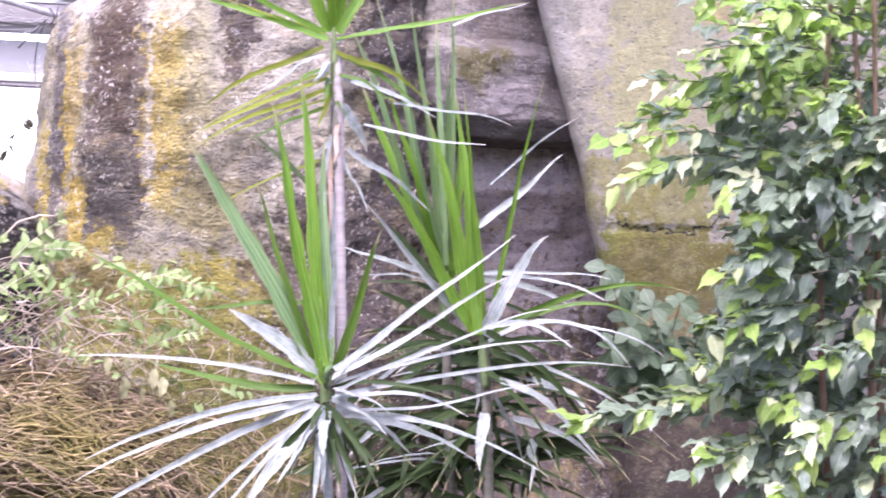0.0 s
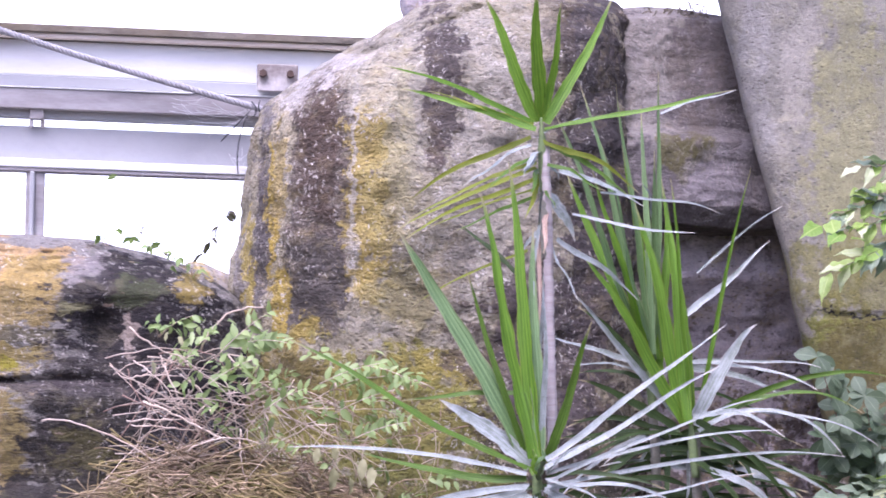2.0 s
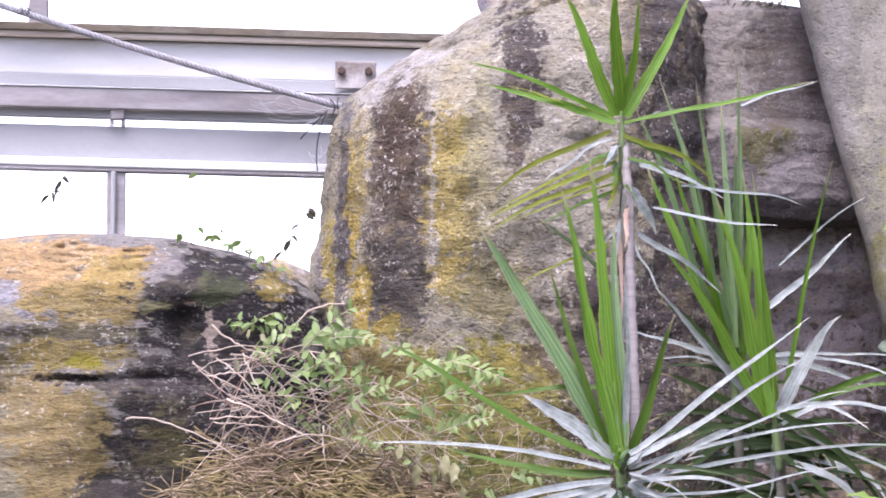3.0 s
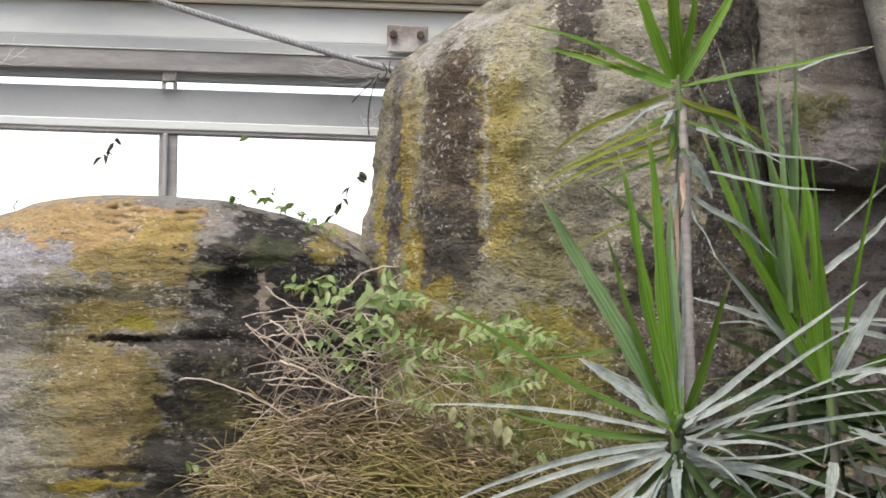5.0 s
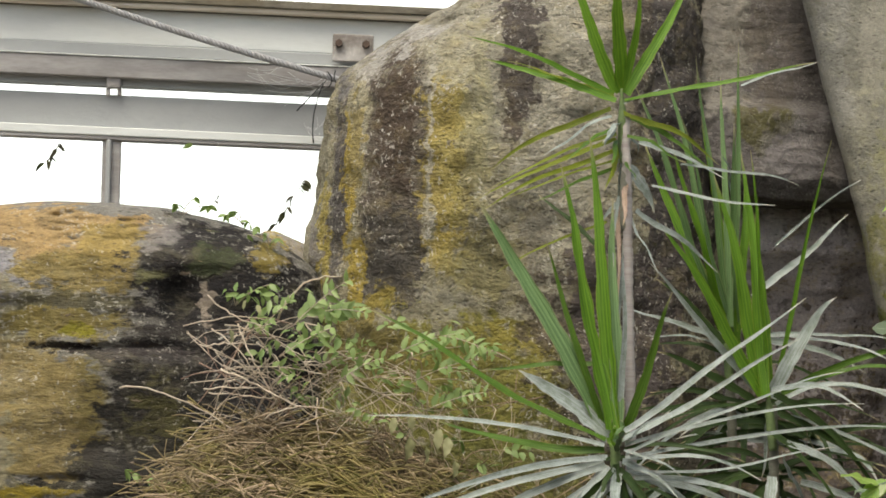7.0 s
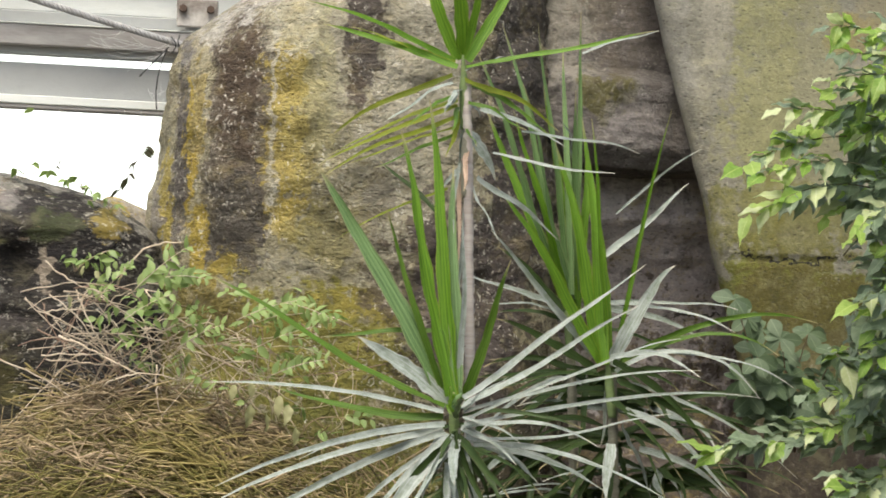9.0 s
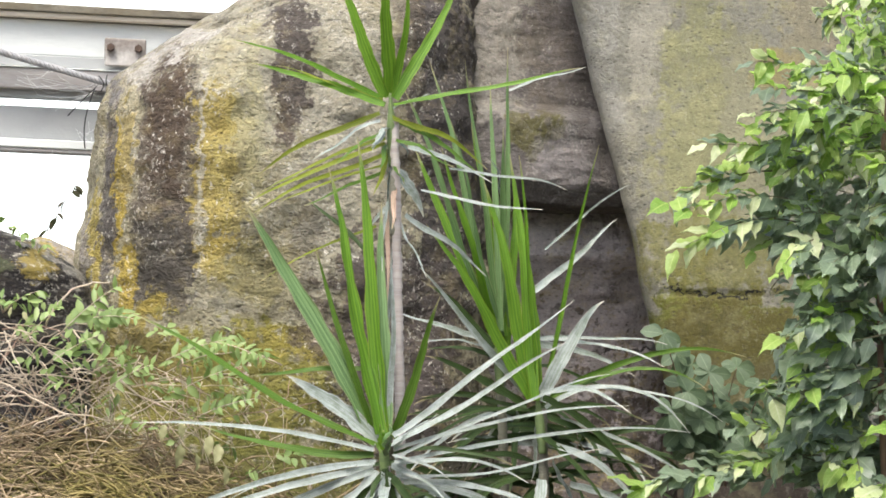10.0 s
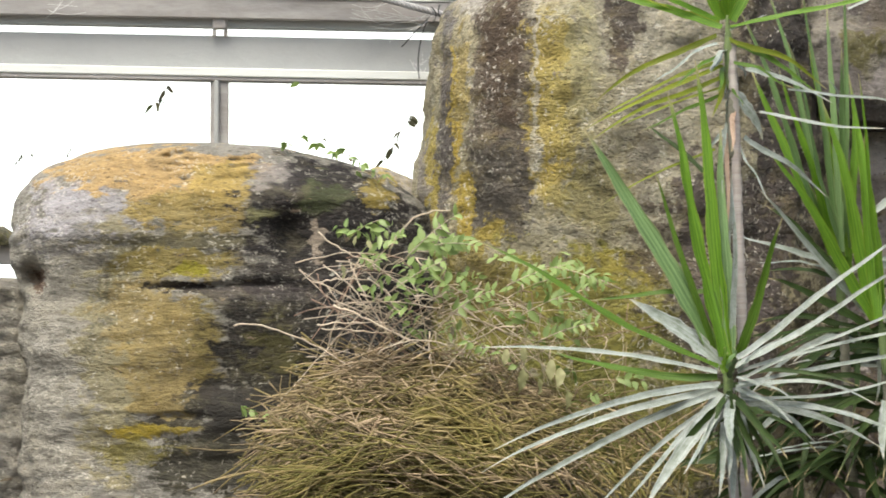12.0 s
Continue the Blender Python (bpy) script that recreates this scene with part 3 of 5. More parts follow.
# 1420, 150 paints the concave gap's shade; 1340, 800 the shade behind plants
tall_rock_marks = [(1000, 492, 55, 28, (0.5, 0.46, 0.37), 0.5, 0.6), (1000, 640, 260, 110, (0.29, 0.265, 0.055), 0.95, 0.4), (1130, 570, 90, 40, (0.36, 0.3, 0.06), 0.8, 0.5), (850, 590, 70, 60, (0.2, 0.16, 0.05), 0.85, 0.5),
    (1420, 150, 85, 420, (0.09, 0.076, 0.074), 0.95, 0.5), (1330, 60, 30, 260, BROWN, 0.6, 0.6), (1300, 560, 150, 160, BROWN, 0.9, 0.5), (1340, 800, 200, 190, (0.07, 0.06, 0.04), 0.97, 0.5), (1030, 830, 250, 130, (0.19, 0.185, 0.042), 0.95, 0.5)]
tall_rock_rim = [(832, 118, 20, 46, (0.56, 0.5, 0.34), 0.9, 0.5), (856, 74, 24, 20, (0.6, 0.56, 0.5), 0.8, 0.6), (895, 40, 38, 18, (0.62, 0.58, 0.53), 0.85, 0.6), (955, 2, 44, 18, (0.6, 0.56, 0.5), 0.9, 0.5), (805, 100, 12, 26, (0.3, 0.28, 0.27), 0.7, 0.5), (830, 215, 15, 90, (0.46, 0.36, 0.13), 0.8, 0.6), (1310, 545, 105, 195, (0.13, 0.107, 0.1), 0.9, 0.6)]
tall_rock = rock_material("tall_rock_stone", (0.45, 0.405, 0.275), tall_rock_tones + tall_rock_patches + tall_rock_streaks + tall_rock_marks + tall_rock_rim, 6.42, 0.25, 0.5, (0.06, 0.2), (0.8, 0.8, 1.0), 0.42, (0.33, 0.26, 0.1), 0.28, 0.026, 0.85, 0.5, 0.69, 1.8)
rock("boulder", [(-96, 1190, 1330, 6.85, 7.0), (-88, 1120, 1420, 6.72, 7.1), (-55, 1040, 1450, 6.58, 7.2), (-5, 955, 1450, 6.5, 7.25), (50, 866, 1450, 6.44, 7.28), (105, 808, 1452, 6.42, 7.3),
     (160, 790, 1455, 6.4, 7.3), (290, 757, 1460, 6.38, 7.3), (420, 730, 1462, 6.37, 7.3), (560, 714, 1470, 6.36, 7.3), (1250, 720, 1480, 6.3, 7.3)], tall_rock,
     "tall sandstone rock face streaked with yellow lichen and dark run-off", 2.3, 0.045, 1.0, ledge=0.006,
     notch=[(P(985 + 22 * i, -8 - 9 * i + rnd(-4, 4), 6.5), 0.022, 0.007, (0, 0.035, -0.012)) for i in range(10)])

# dark tone and the 1660, 40 patch paint the recess's shade
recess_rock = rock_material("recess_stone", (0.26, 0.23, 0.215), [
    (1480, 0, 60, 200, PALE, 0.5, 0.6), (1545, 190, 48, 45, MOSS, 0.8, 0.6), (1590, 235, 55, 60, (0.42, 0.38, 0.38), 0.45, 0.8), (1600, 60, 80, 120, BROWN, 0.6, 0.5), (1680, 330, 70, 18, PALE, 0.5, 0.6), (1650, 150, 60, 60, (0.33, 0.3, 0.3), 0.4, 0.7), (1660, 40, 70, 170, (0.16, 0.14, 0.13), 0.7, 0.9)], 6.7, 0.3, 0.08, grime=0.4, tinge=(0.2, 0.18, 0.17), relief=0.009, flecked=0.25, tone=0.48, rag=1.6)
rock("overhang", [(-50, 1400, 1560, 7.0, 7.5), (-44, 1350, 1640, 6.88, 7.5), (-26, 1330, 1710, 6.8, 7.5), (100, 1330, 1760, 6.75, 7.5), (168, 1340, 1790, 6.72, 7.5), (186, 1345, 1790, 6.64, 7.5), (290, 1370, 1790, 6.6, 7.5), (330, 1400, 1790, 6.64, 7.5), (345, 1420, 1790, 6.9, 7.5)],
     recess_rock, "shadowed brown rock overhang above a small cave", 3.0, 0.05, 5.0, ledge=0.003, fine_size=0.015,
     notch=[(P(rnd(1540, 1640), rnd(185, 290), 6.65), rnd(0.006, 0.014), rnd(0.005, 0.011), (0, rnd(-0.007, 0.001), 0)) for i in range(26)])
# the wide dark patch paints shade over the wall's foot
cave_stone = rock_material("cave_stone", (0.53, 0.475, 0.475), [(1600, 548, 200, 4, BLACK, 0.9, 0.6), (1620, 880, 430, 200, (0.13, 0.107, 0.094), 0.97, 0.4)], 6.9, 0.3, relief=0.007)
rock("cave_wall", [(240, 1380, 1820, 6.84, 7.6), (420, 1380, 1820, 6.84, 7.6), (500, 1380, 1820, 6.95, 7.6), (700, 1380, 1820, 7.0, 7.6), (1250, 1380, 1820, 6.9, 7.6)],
     cave_stone, "brown rock at the back of the cave, painted darker below for shade", 4.0, 0.03, 9.0, ledge=0.012)

slab_rock_tones = [(1840, 160, 50, 330, (0.36, 0.36, 0.12), 0.4, 1.0), (2050, 30, 60, 110, (0.42, 0.33, 0.12), 0.25, 0.8), (1700, 300, 40, 200, (0.44, 0.41, 0.33), 0.6, 0.8), (1900, 250, 130, 260, (0.36, 0.345, 0.16), 0.45, 0.95),
    (1680, 80, 30, 200, GREY, 0.4, 0.9), (1860, 540, 190, 75, (0.2, 0.205, 0.032), 0.97, 0.5), (1890, 660, 150, 200, (0.15, 0.13, 0.04), 0.9, 0.6), (2020, 60, 60, 60, OCHRE, 0.3, 0.6)]
# 1850, 890: brown rock foot with the plants' shade painted in
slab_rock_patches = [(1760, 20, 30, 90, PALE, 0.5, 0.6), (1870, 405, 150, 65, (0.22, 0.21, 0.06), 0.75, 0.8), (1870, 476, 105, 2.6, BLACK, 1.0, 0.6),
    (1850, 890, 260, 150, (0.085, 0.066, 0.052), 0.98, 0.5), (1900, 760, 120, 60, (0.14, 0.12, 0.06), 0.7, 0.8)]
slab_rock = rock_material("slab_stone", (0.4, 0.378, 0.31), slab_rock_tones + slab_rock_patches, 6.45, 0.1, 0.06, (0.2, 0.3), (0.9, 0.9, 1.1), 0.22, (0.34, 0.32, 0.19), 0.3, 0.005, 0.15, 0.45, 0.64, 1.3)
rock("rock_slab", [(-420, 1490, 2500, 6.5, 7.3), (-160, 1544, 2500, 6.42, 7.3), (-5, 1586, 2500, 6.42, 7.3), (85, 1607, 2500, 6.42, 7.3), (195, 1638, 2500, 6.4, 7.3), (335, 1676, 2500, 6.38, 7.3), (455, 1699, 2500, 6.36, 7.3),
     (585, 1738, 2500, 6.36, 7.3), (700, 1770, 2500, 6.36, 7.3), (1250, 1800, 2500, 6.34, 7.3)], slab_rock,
     "smooth leaning tan rock slab, mossy and shade-darkened at its foot", 5.0, 0.014, 12.0, ledge=0.002, fine_size=0.004, shear=0.5, edge=0.06,
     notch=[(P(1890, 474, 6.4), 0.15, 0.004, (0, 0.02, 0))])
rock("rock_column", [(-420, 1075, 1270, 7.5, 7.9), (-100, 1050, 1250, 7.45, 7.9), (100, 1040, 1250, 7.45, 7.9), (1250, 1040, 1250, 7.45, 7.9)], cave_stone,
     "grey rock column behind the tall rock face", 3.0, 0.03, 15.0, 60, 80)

wedge_stone = rock_material("wedge_stone", (0.5, 0.455, 0.41), [(700, 420, 30, 40, OCHRE, 0.8, 0.7)], 6.75, 0.2, 0.3)
rock("boulder", [(380, 668, 690, 6.8, 7.05), (390, 655, 712, 6.76, 7.08), (400, 645, 740, 6.74, 7.1), (440, 640, 765, 6.72, 7.1), (700, 630, 790, 6.7, 7.1)], wedge_stone,
     "small pale stone wedged beside the tall rock face", 2.6, 0.01, 21.0, 90, 70, ledge=0.006, fine_size=0.008)

# ---- greenhouse wall ----
def on_wall(u, v, proud=0.0):
    """A point of the glazed wall, which draws away to the right by about five degrees."""
    way = P(u, v, 1.0) - EYE
    d = 7.36 / (1 - 0.096 * way.x)
    return EYE + way * (d - proud)


def wall_bar(name, v0, v1, material, proud, deep, parent, label="", u0=-500, u1=2500, wobble=0.0):
    slope = 0.033
    vm = (v0 + v1) / 2
    a, b = on_wall(u0, vm + slope * (u0 - 408), proud), on_wall(u1, vm + slope * (u1 - 408), proud)
    return part(name, under(parent, box_between(name, a, b, (v1 - v0) * 7.36 / FOCAL, deep, material, 0.003, wobble)), parent, label)


wall = empty_at("window_1", on_wall(400, 700), "white and grey steel greenhouse glazing with a mullion", "window", kind="structure")
wall_bar("capping", -36, -22, grimy_edge, 0.035, 0.08, wall, "mossy dark capping", wobble=0.001)
wall_bar("fascia", -22, -12, cream_paint, 0.028, 0.07, wall, "flaking cream-painted strip")
# a solid dark bar stands in for the shaded gap
wall_bar("shadow_gap", -12, -9, grimy_edge, 0.01, 0.05, wall, "dark strip drawn as the gap's shadow")
wall_bar("gutter_panel", -9, 53, white_paint, 0.0, 0.05, wall, "weathered white panel")
wall_bar("flange", 53, 73.5, clean_steel, 0.004, 0.06, wall, "grey painted strip")
wall_bar("lip", 73.5, 76, white_paint, 0.03, 0.07, wall, "bright white lip")
wall_bar("girder", 76, 112, dirty_steel, 0.03, 0.06, wall, "dirty brown steel girder")
wall_bar("lower_flange", 112, 128, clean_steel, 0.0, 0.05, wall)
wall_bar("transom_panel", 142, 199, clean_steel, 0.0, 0.03, wall, "grey translucent panel")
wall_bar("rail", 199, 214.5, white_paint, 0.02, 0.05, wall, "white window rail")
wall_bar("rail", 214.5, 222.5, dirty_steel, 0.01, 0.06, wall, "grey steel rail")
wall_bar("sill", 521, 553, dirty_steel, 0.02, 0.12, wall, "grey steel ledge")
wall_bar("sill", 640, 680, white_paint, 0.02, 0.12, wall)
wall_bar("base_panel", 680, 1250, plain_wall, 0.0, 0.1, wall)
for u in (-260, 398, 1056, 1714):
    a, b = on_wall(u - 8, 640), on_wall(u, 222)
    mull = part("mullion", under(wall, box_between("mullion", a, b, 0.06, 0.06, dirty_steel)), wall, "grey aluminium mullion")
    part("bead", under(wall, box_between("bead", a + Vector((-0.006, -0.04, 0)), b + Vector((-0.006, -0.04, 0)), 0.016, 0.02, clean_steel)), mull)
    sink = 0.033 * (u - 408)
    hanger = part("hanger", under(wall, box_between("hanger", on_wall(u + 2, 130 + sink, 0.035), on_wall(u + 2, 102 + sink, 0.035), 0.046, 0.03, dirty_steel)), wall, "stained grey hanger")
    for du in (-8, 12):
        part("leg", under(wall, box_between("leg", on_wall(u + du, 143 + sink, 0.03), on_wall(u + du, 129 + sink, 0.03), 0.014, 0.02, plate_paint)), hanger)
for u in (262,):
    part("mullion", under(wall, box_between("mullion", on_wall(u, -20), on_wall(u + 14, -700), 0.06, 0.06, dirty_steel)), wall, "grey aluminium mullion")
for u0, u1 in ((-500, -260), (-260, 398), (398, 1056), (1056, 1714), (1714, 2500)):
    bm = bmesh.new()
    bm.faces.new([bm.verts.new(on_wall(u, v, -0.01)) for u, v in ((u0, 640), (u1, 640), (u1, 130), (u0, 120))])
    pane = part("pane", under(wall, bm_mesh("pane", bm, glass)), wall)
    pane.visible_shadow = False
plate = empty_at("bracket_plate", on_wall(820, 60, 0.06), "pale bolted steel bracket plate on the girder", "bracket")

part("plate", under(plate, box_between("plate", on_wall(784, 52, 0.07), on_wall(856, 54, 0.07), 0.09, 0.012, plate_paint)), plate)
for u in (795, 843):
    bm = bmesh.new()
    bmesh.ops.create_cone(bm, cap_ends=True, segments=6, radius1=0.014, radius2=0.012, depth=0.02, matrix=Matrix.Translation(on_wall(u, 44 + 0.03 * (u - 795), 0.085)) @ pose(0, 0, 0, 90))
    part("bolt", under(plate, bm_mesh("bolt", bm, rust)), plate, "rusty hexagonal bolt")

bm = bmesh.new()
bmesh.ops.create_grid(bm, x_segments=1, y_segments=1, size=1, matrix=Matrix.Translation((0, 40, 6)) @ pose(0, 0, 0, 90) @ Matrix.Diagonal((40, 16, 1, 1)))
tagged(new("backdrop", bm_mesh("backdrop", bm, haze)), "white overcast daylight beyond the glass", "backdrop", kind="structure")

# rope: three twisted strands
a, b = on_wall(120, -100, 0.12), on_wall(806, 112, 0.12)
rope = empty_at("rope", b, "grey twisted rope tied along the glazing", "rope")
for s in range(3):
    pts = []
    for i in range(241):
        c = a.lerp(b, i / 240) - Vector((0, 0, 0.012 * math.sin(math.pi * i / 240)))
        w = i * 0.75 + s * math.tau / 3
        pts.append(c + Vector((0.3 * math.sin(w), math.cos(w), math.sin(w))) * 0.0055)
    part("strand", under(rope, tube_mesh("strand", pts, 0.006, 0.006, rope_fibre, 6)), rope)

knot, way = a.lerp(b, 0.172), (b - a).normalized()
ring = way.cross(Vector((0, 1, 0))).normalized()
coil = [knot + way * (0.0012 * i - 0.016) + (ring * math.sin(i * 0.9) + way.cross(ring) * math.cos(i * 0.9)) * 0.0135 for i in range(28)] + [knot + Vector((0.01, -0.02, 0.035))]
tagged(new("tie_wire", tube_mesh("tie_wire", coil, 0.0016, 0.0014, black_wire, 5)), "black tie wire wound round the rope", "wire", "tie wires")

# ---- strap-leaved plants ----
def strap_leaf(base, tip, arch, width, material, stem, twist=0.0, kink=0.0, roll=0.6):
    """A long folded blade from base to tip, arched upward, tapering to a point; mapped across and along for its veins."""
    middle = (base + tip) / 2 + Vector((0, 0, arch))
    n, verts, faces = 22, [], []
    path = bezier(base, middle, tip, n)
    length = (tip - base).length
    hint = Vector((0.4 * math.sin(twist), -1, 0.6)).normalized()
    for i, p in enumerate(path):
        t = i / n
        along = (path[min(i + 1, n)] - path[max(i - 1, 0)]).normalized()
        side = along.cross(hint).normalized()
        up = side.cross(along).normalized()
        w = width * 0.5 * min(1.0, 0.75 + 1.0 * t) * (1 - t ** 2.2) + 0.0006
        sway = up * (kink * math.sin(t * 9 + twist) * 0.012) + side * (0.006 * math.sin(t * 5.5 + twist * 2.3) * t) - Vector((0, 0, 0.22 * length * max(0.0, t - 0.72) ** 2))
        turn = roll * math.sin(twist * 3 + 2.5 * t)
        s = side * math.cos(turn) + up * math.sin(turn)
        f = up * math.cos(turn) - side * math.sin(turn)
        for q, lift in ((-1, 0.25), (-0.5, 0.08), (0, 0), (0.5, 0.08), (1, 0.25)):
            frill = 0.2 * math.sin(t * 26 + twist + q) if abs(q) == 1 else 0
            verts.append(p + s * (w * q * (1 + 0.07 * math.sin(t * 40 + q + twist))) + f * (w * (lift + frill)) + sway)
    for i in range(n):
        for k in range(4):
            faces.append((i * 5 + k, i * 5 + k + 1, i * 5 + k + 6, i * 5 + k + 5))
    me = mesh_from("leaf", verts, faces, material)
    layer = me.uv_layers.new(name="blade")
    for loop in me.loops:
        row, col = divmod(loop.vertex_index, 5)
        layer.data[loop.index].uv = (col / 4, row / n)
    return part("leaf", under(stem.parent, me), stem)


blue_leaf = leaf_material("blue_green_strap_leaf", (0.15, 0.235, 0.095), (0.085, 0.15, 0.05), 0.45, 0.2, 0.4, veins=True, lime=0.2)
LEAF = {"o": olive_leaf, "m": mid_leaf, "r": dried_leaf, "b": blue_leaf, "g": fresh_leaf, "d": shade_leaf, "p": pale_leaf}


def crown(stem, u, v, d, leaves):
    """Leaves of one rosette. Each: sideways, downward, width, arch, kind."""
    c = P(u, v, d)
    k = d / FOCAL
    for du, dv, w, arch, kind in leaves:
        length = math.hypot(du, dv) * k
        toward = rnd(-0.22, 0.22) - 0.1
        base = c + Vector((du * 0.02 * k, rnd(-0.01, 0.01), (-dv * 0.02 - 6 + rnd(-10, 14)) * k))
        tip = P(u + du, v + dv, d + toward)
        strap_leaf(base, tip, arch * k, w * k * rnd(0.6, 0.95), LEAF[kind], stem, rnd(0, 6), rnd(0, 1))


def blades(stem, d, leaves):
    """Leaves given one by one: sighting of base, of tip, width, rise of the bow, kind."""
    k = d / FOCAL
    for u0, v0, u1, v1, w, bow, kind in leaves:
        base, tip = P(u0 + 410, v0 + 10, d + rnd(-0.03, 0.03)), P(u1 + 410, v1 + 10, d + rnd(-0.2, 0.1))
        strap_leaf(base, tip, 2 * bow * k, w * k * (0.95 if kind != "p" or w > 22 else 0.74), LEAF[kind], stem, rnd(0, 6), rnd(0, 0.5), 0.3)


def stem_of(plant, points, r0, r1, label="", material=None):
    fine = []
    for a, b in zip(points, points[1:]):
        n = max(2, int((b - a).length / 0.012))
        fine += [a.lerp(b, i / n) for i in range(n)]
    fine.append(points[-1])
    return part("stem", under(plant, tube_mesh("stem", [p + Vector((rnd(-.0012, .0012), rnd(-.0012, .0012), 0)) for p in fine], r0, r1, material or bark, 9, 0.0018)), plant, label or "ringed grey-brown cane")


near_plant = empty_at("dragon_tree", P(1330, 1180, 5.22), "strap-leaved dragon tree, green and pale leaves, bare ringed cane", "plant", "dragon trees")
tall_cane = stem_of(near_plant, [P(1332, 1180, 5.25), P(1326, 700, 5.27), P(1320, 480, 5.3), P(1316, 300, 5.33), P(1311, 170, 5.35)], 0.0132, 0.0098)
low_cane = stem_of(near_plant, [P(1318, 1180, 5.2), P(1306, 950, 5.18), P(1301, 780, 5.165)], 0.012, 0.0098)
far_plant = empty_at("dragon_tree", P(1590, 1180, 5.6), "bushy dragon tree with upright green and drooping pale leaves", "plant", "dragon trees")
front_cane = stem_of(far_plant, [P(1592, 1180, 5.64), P(1585, 900, 5.62), P(1578, 680, 5.6)], 0.013, 0.011, "dark scarred cane", scarred_bark)
rear_cane = stem_of(far_plant, [P(1540, 1180, 5.8), P(1512, 900, 5.78), P(1498, 560, 5.75)], 0.0125, 0.011, "dark scarred cane", scarred_bark)


def sheath(stem, points, material):
    """The cane's growing end: ridged by old leaf bases, swelling a little and then closing."""
    verts, faces, n = [], [], len(points)
    radii = [0.0095 + 0.002 * math.sin(math.pi * min(1, i / n * 1.4)) - 0.008 * max(0, i / n - 0.55) / 0.45 + (0.001 if i % 2 else 0) for i in range(n)]
    tube_into(verts, faces, points, radii, 10)
    part("leaf_sheath", under(stem.parent, mesh_from("leaf_sheath", verts, faces, material)), stem, "grey-green overlapping leaf bases")


for cane, us, vs, d in ((low_cane, (1302, 1299, 1297), (822, 760, 718), 5.165), (tall_cane, (1309, 1307, 1304), (250, 180, 118), 5.35), (front_cane, (1580, 1574, 1569), (760, 700, 655), 5.58), (rear_cane, (1500, 1497, 1494), (640, 590, 535), 5.74)):
    line = [P(u, v, d) for u, v in zip(us, vs)]
    sheath(cane, bezier(line[0], line[1], line[2], 16), leaf_base)
sheath(tall_cane, bezier(P(1313, 372, 5.32), P(1312, 300, 5.33), P(1309, 228, 5.34), 16), scarred_bark)
sheath(low_cane, bezier(P(1303, 935, 5.175), P(1304, 870, 5.17), P(1302, 805, 5.165), 16), scarred_bark)
blades(low_cane, 5.16, [
    (870, 715, 640, 298, 40, 8, "b"), (880, 715, 783, 232, 36, 4, "g"), (888, 715, 838, 178, 31, 0, "g"), (893, 715, 878, 295, 28, 0, "b"), (898, 718, 905, 380, 15, 0, "p"), (905, 722, 992, 465, 20, -8, "m"),
    (865, 700, 758, 375, 13, 0, "m"), (870, 735, 440, 490, 18, -10, "m"), (870, 742, 448, 683, 15, 10, "p"), (870, 750, 560, 686, 16, -20, "m"), (876, 730, 716, 606, 38, 9, "p"), (862, 596, 648, 612, 11, 4, "m")])
blades(low_cane, 5.14, [
    (875, 760, 616, 822, 9, 10, "p"), (872, 764, 470, 866, 17, 16, "p"), (870, 770, 450, 906, 18, 12, "p"), (872, 778, 440, 985, 19, 14, "p"), (880, 780, 740, 985, 32, 6, "p"), (876, 786, 690, 985, 15, 6, "p"), (874, 796, 640, 985, 13, 12, "p"), (898, 798, 890, 990, 26, 0, "p"),
    (908, 778, 1046, 868, 27, 10, "p"), (918, 792, 1170, 880, 22, 14, "p"), (925, 800, 1296, 905, 16, 30, "p"), (890, 790, 870, 960, 22, 4, "p"), (900, 790, 950, 950, 18, 10, "p")])
blades(low_cane, 5.12, [
    (905, 716, 1228, 466, 17, -10, "p"), (906, 730, 1218, 543, 16, -10, "p"), (908, 742, 1335, 655, 9, 12, "p"), (908, 756, 1300, 605, 8, 8, "p"), (908, 764, 1445, 702, 10, 14, "p"), (908, 790, 1284, 738, 9, -16, "p"),
    (905, 738, 990, 672, 11, 0, "p"), (905, 752, 1012, 792, 7, 4, "p"), (902, 770, 1005, 832, 11, 6, "p"), (906, 748, 1120, 770, 10, 18, "d"), (904, 770, 1150, 800, 12, 24, "p"), (900, 735, 1080, 640, 10, 4, "p")])
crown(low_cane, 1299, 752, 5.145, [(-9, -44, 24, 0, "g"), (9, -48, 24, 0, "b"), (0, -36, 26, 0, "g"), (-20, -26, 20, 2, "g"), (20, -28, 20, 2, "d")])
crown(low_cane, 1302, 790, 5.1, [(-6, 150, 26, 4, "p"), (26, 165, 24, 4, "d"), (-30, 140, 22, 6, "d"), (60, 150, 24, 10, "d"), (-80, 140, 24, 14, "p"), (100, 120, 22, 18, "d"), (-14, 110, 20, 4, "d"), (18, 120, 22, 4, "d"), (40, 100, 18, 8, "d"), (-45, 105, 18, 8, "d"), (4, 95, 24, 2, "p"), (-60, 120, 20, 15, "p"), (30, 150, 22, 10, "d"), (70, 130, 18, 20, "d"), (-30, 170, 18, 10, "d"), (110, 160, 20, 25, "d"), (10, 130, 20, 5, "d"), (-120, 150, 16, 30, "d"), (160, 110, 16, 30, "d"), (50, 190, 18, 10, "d")])
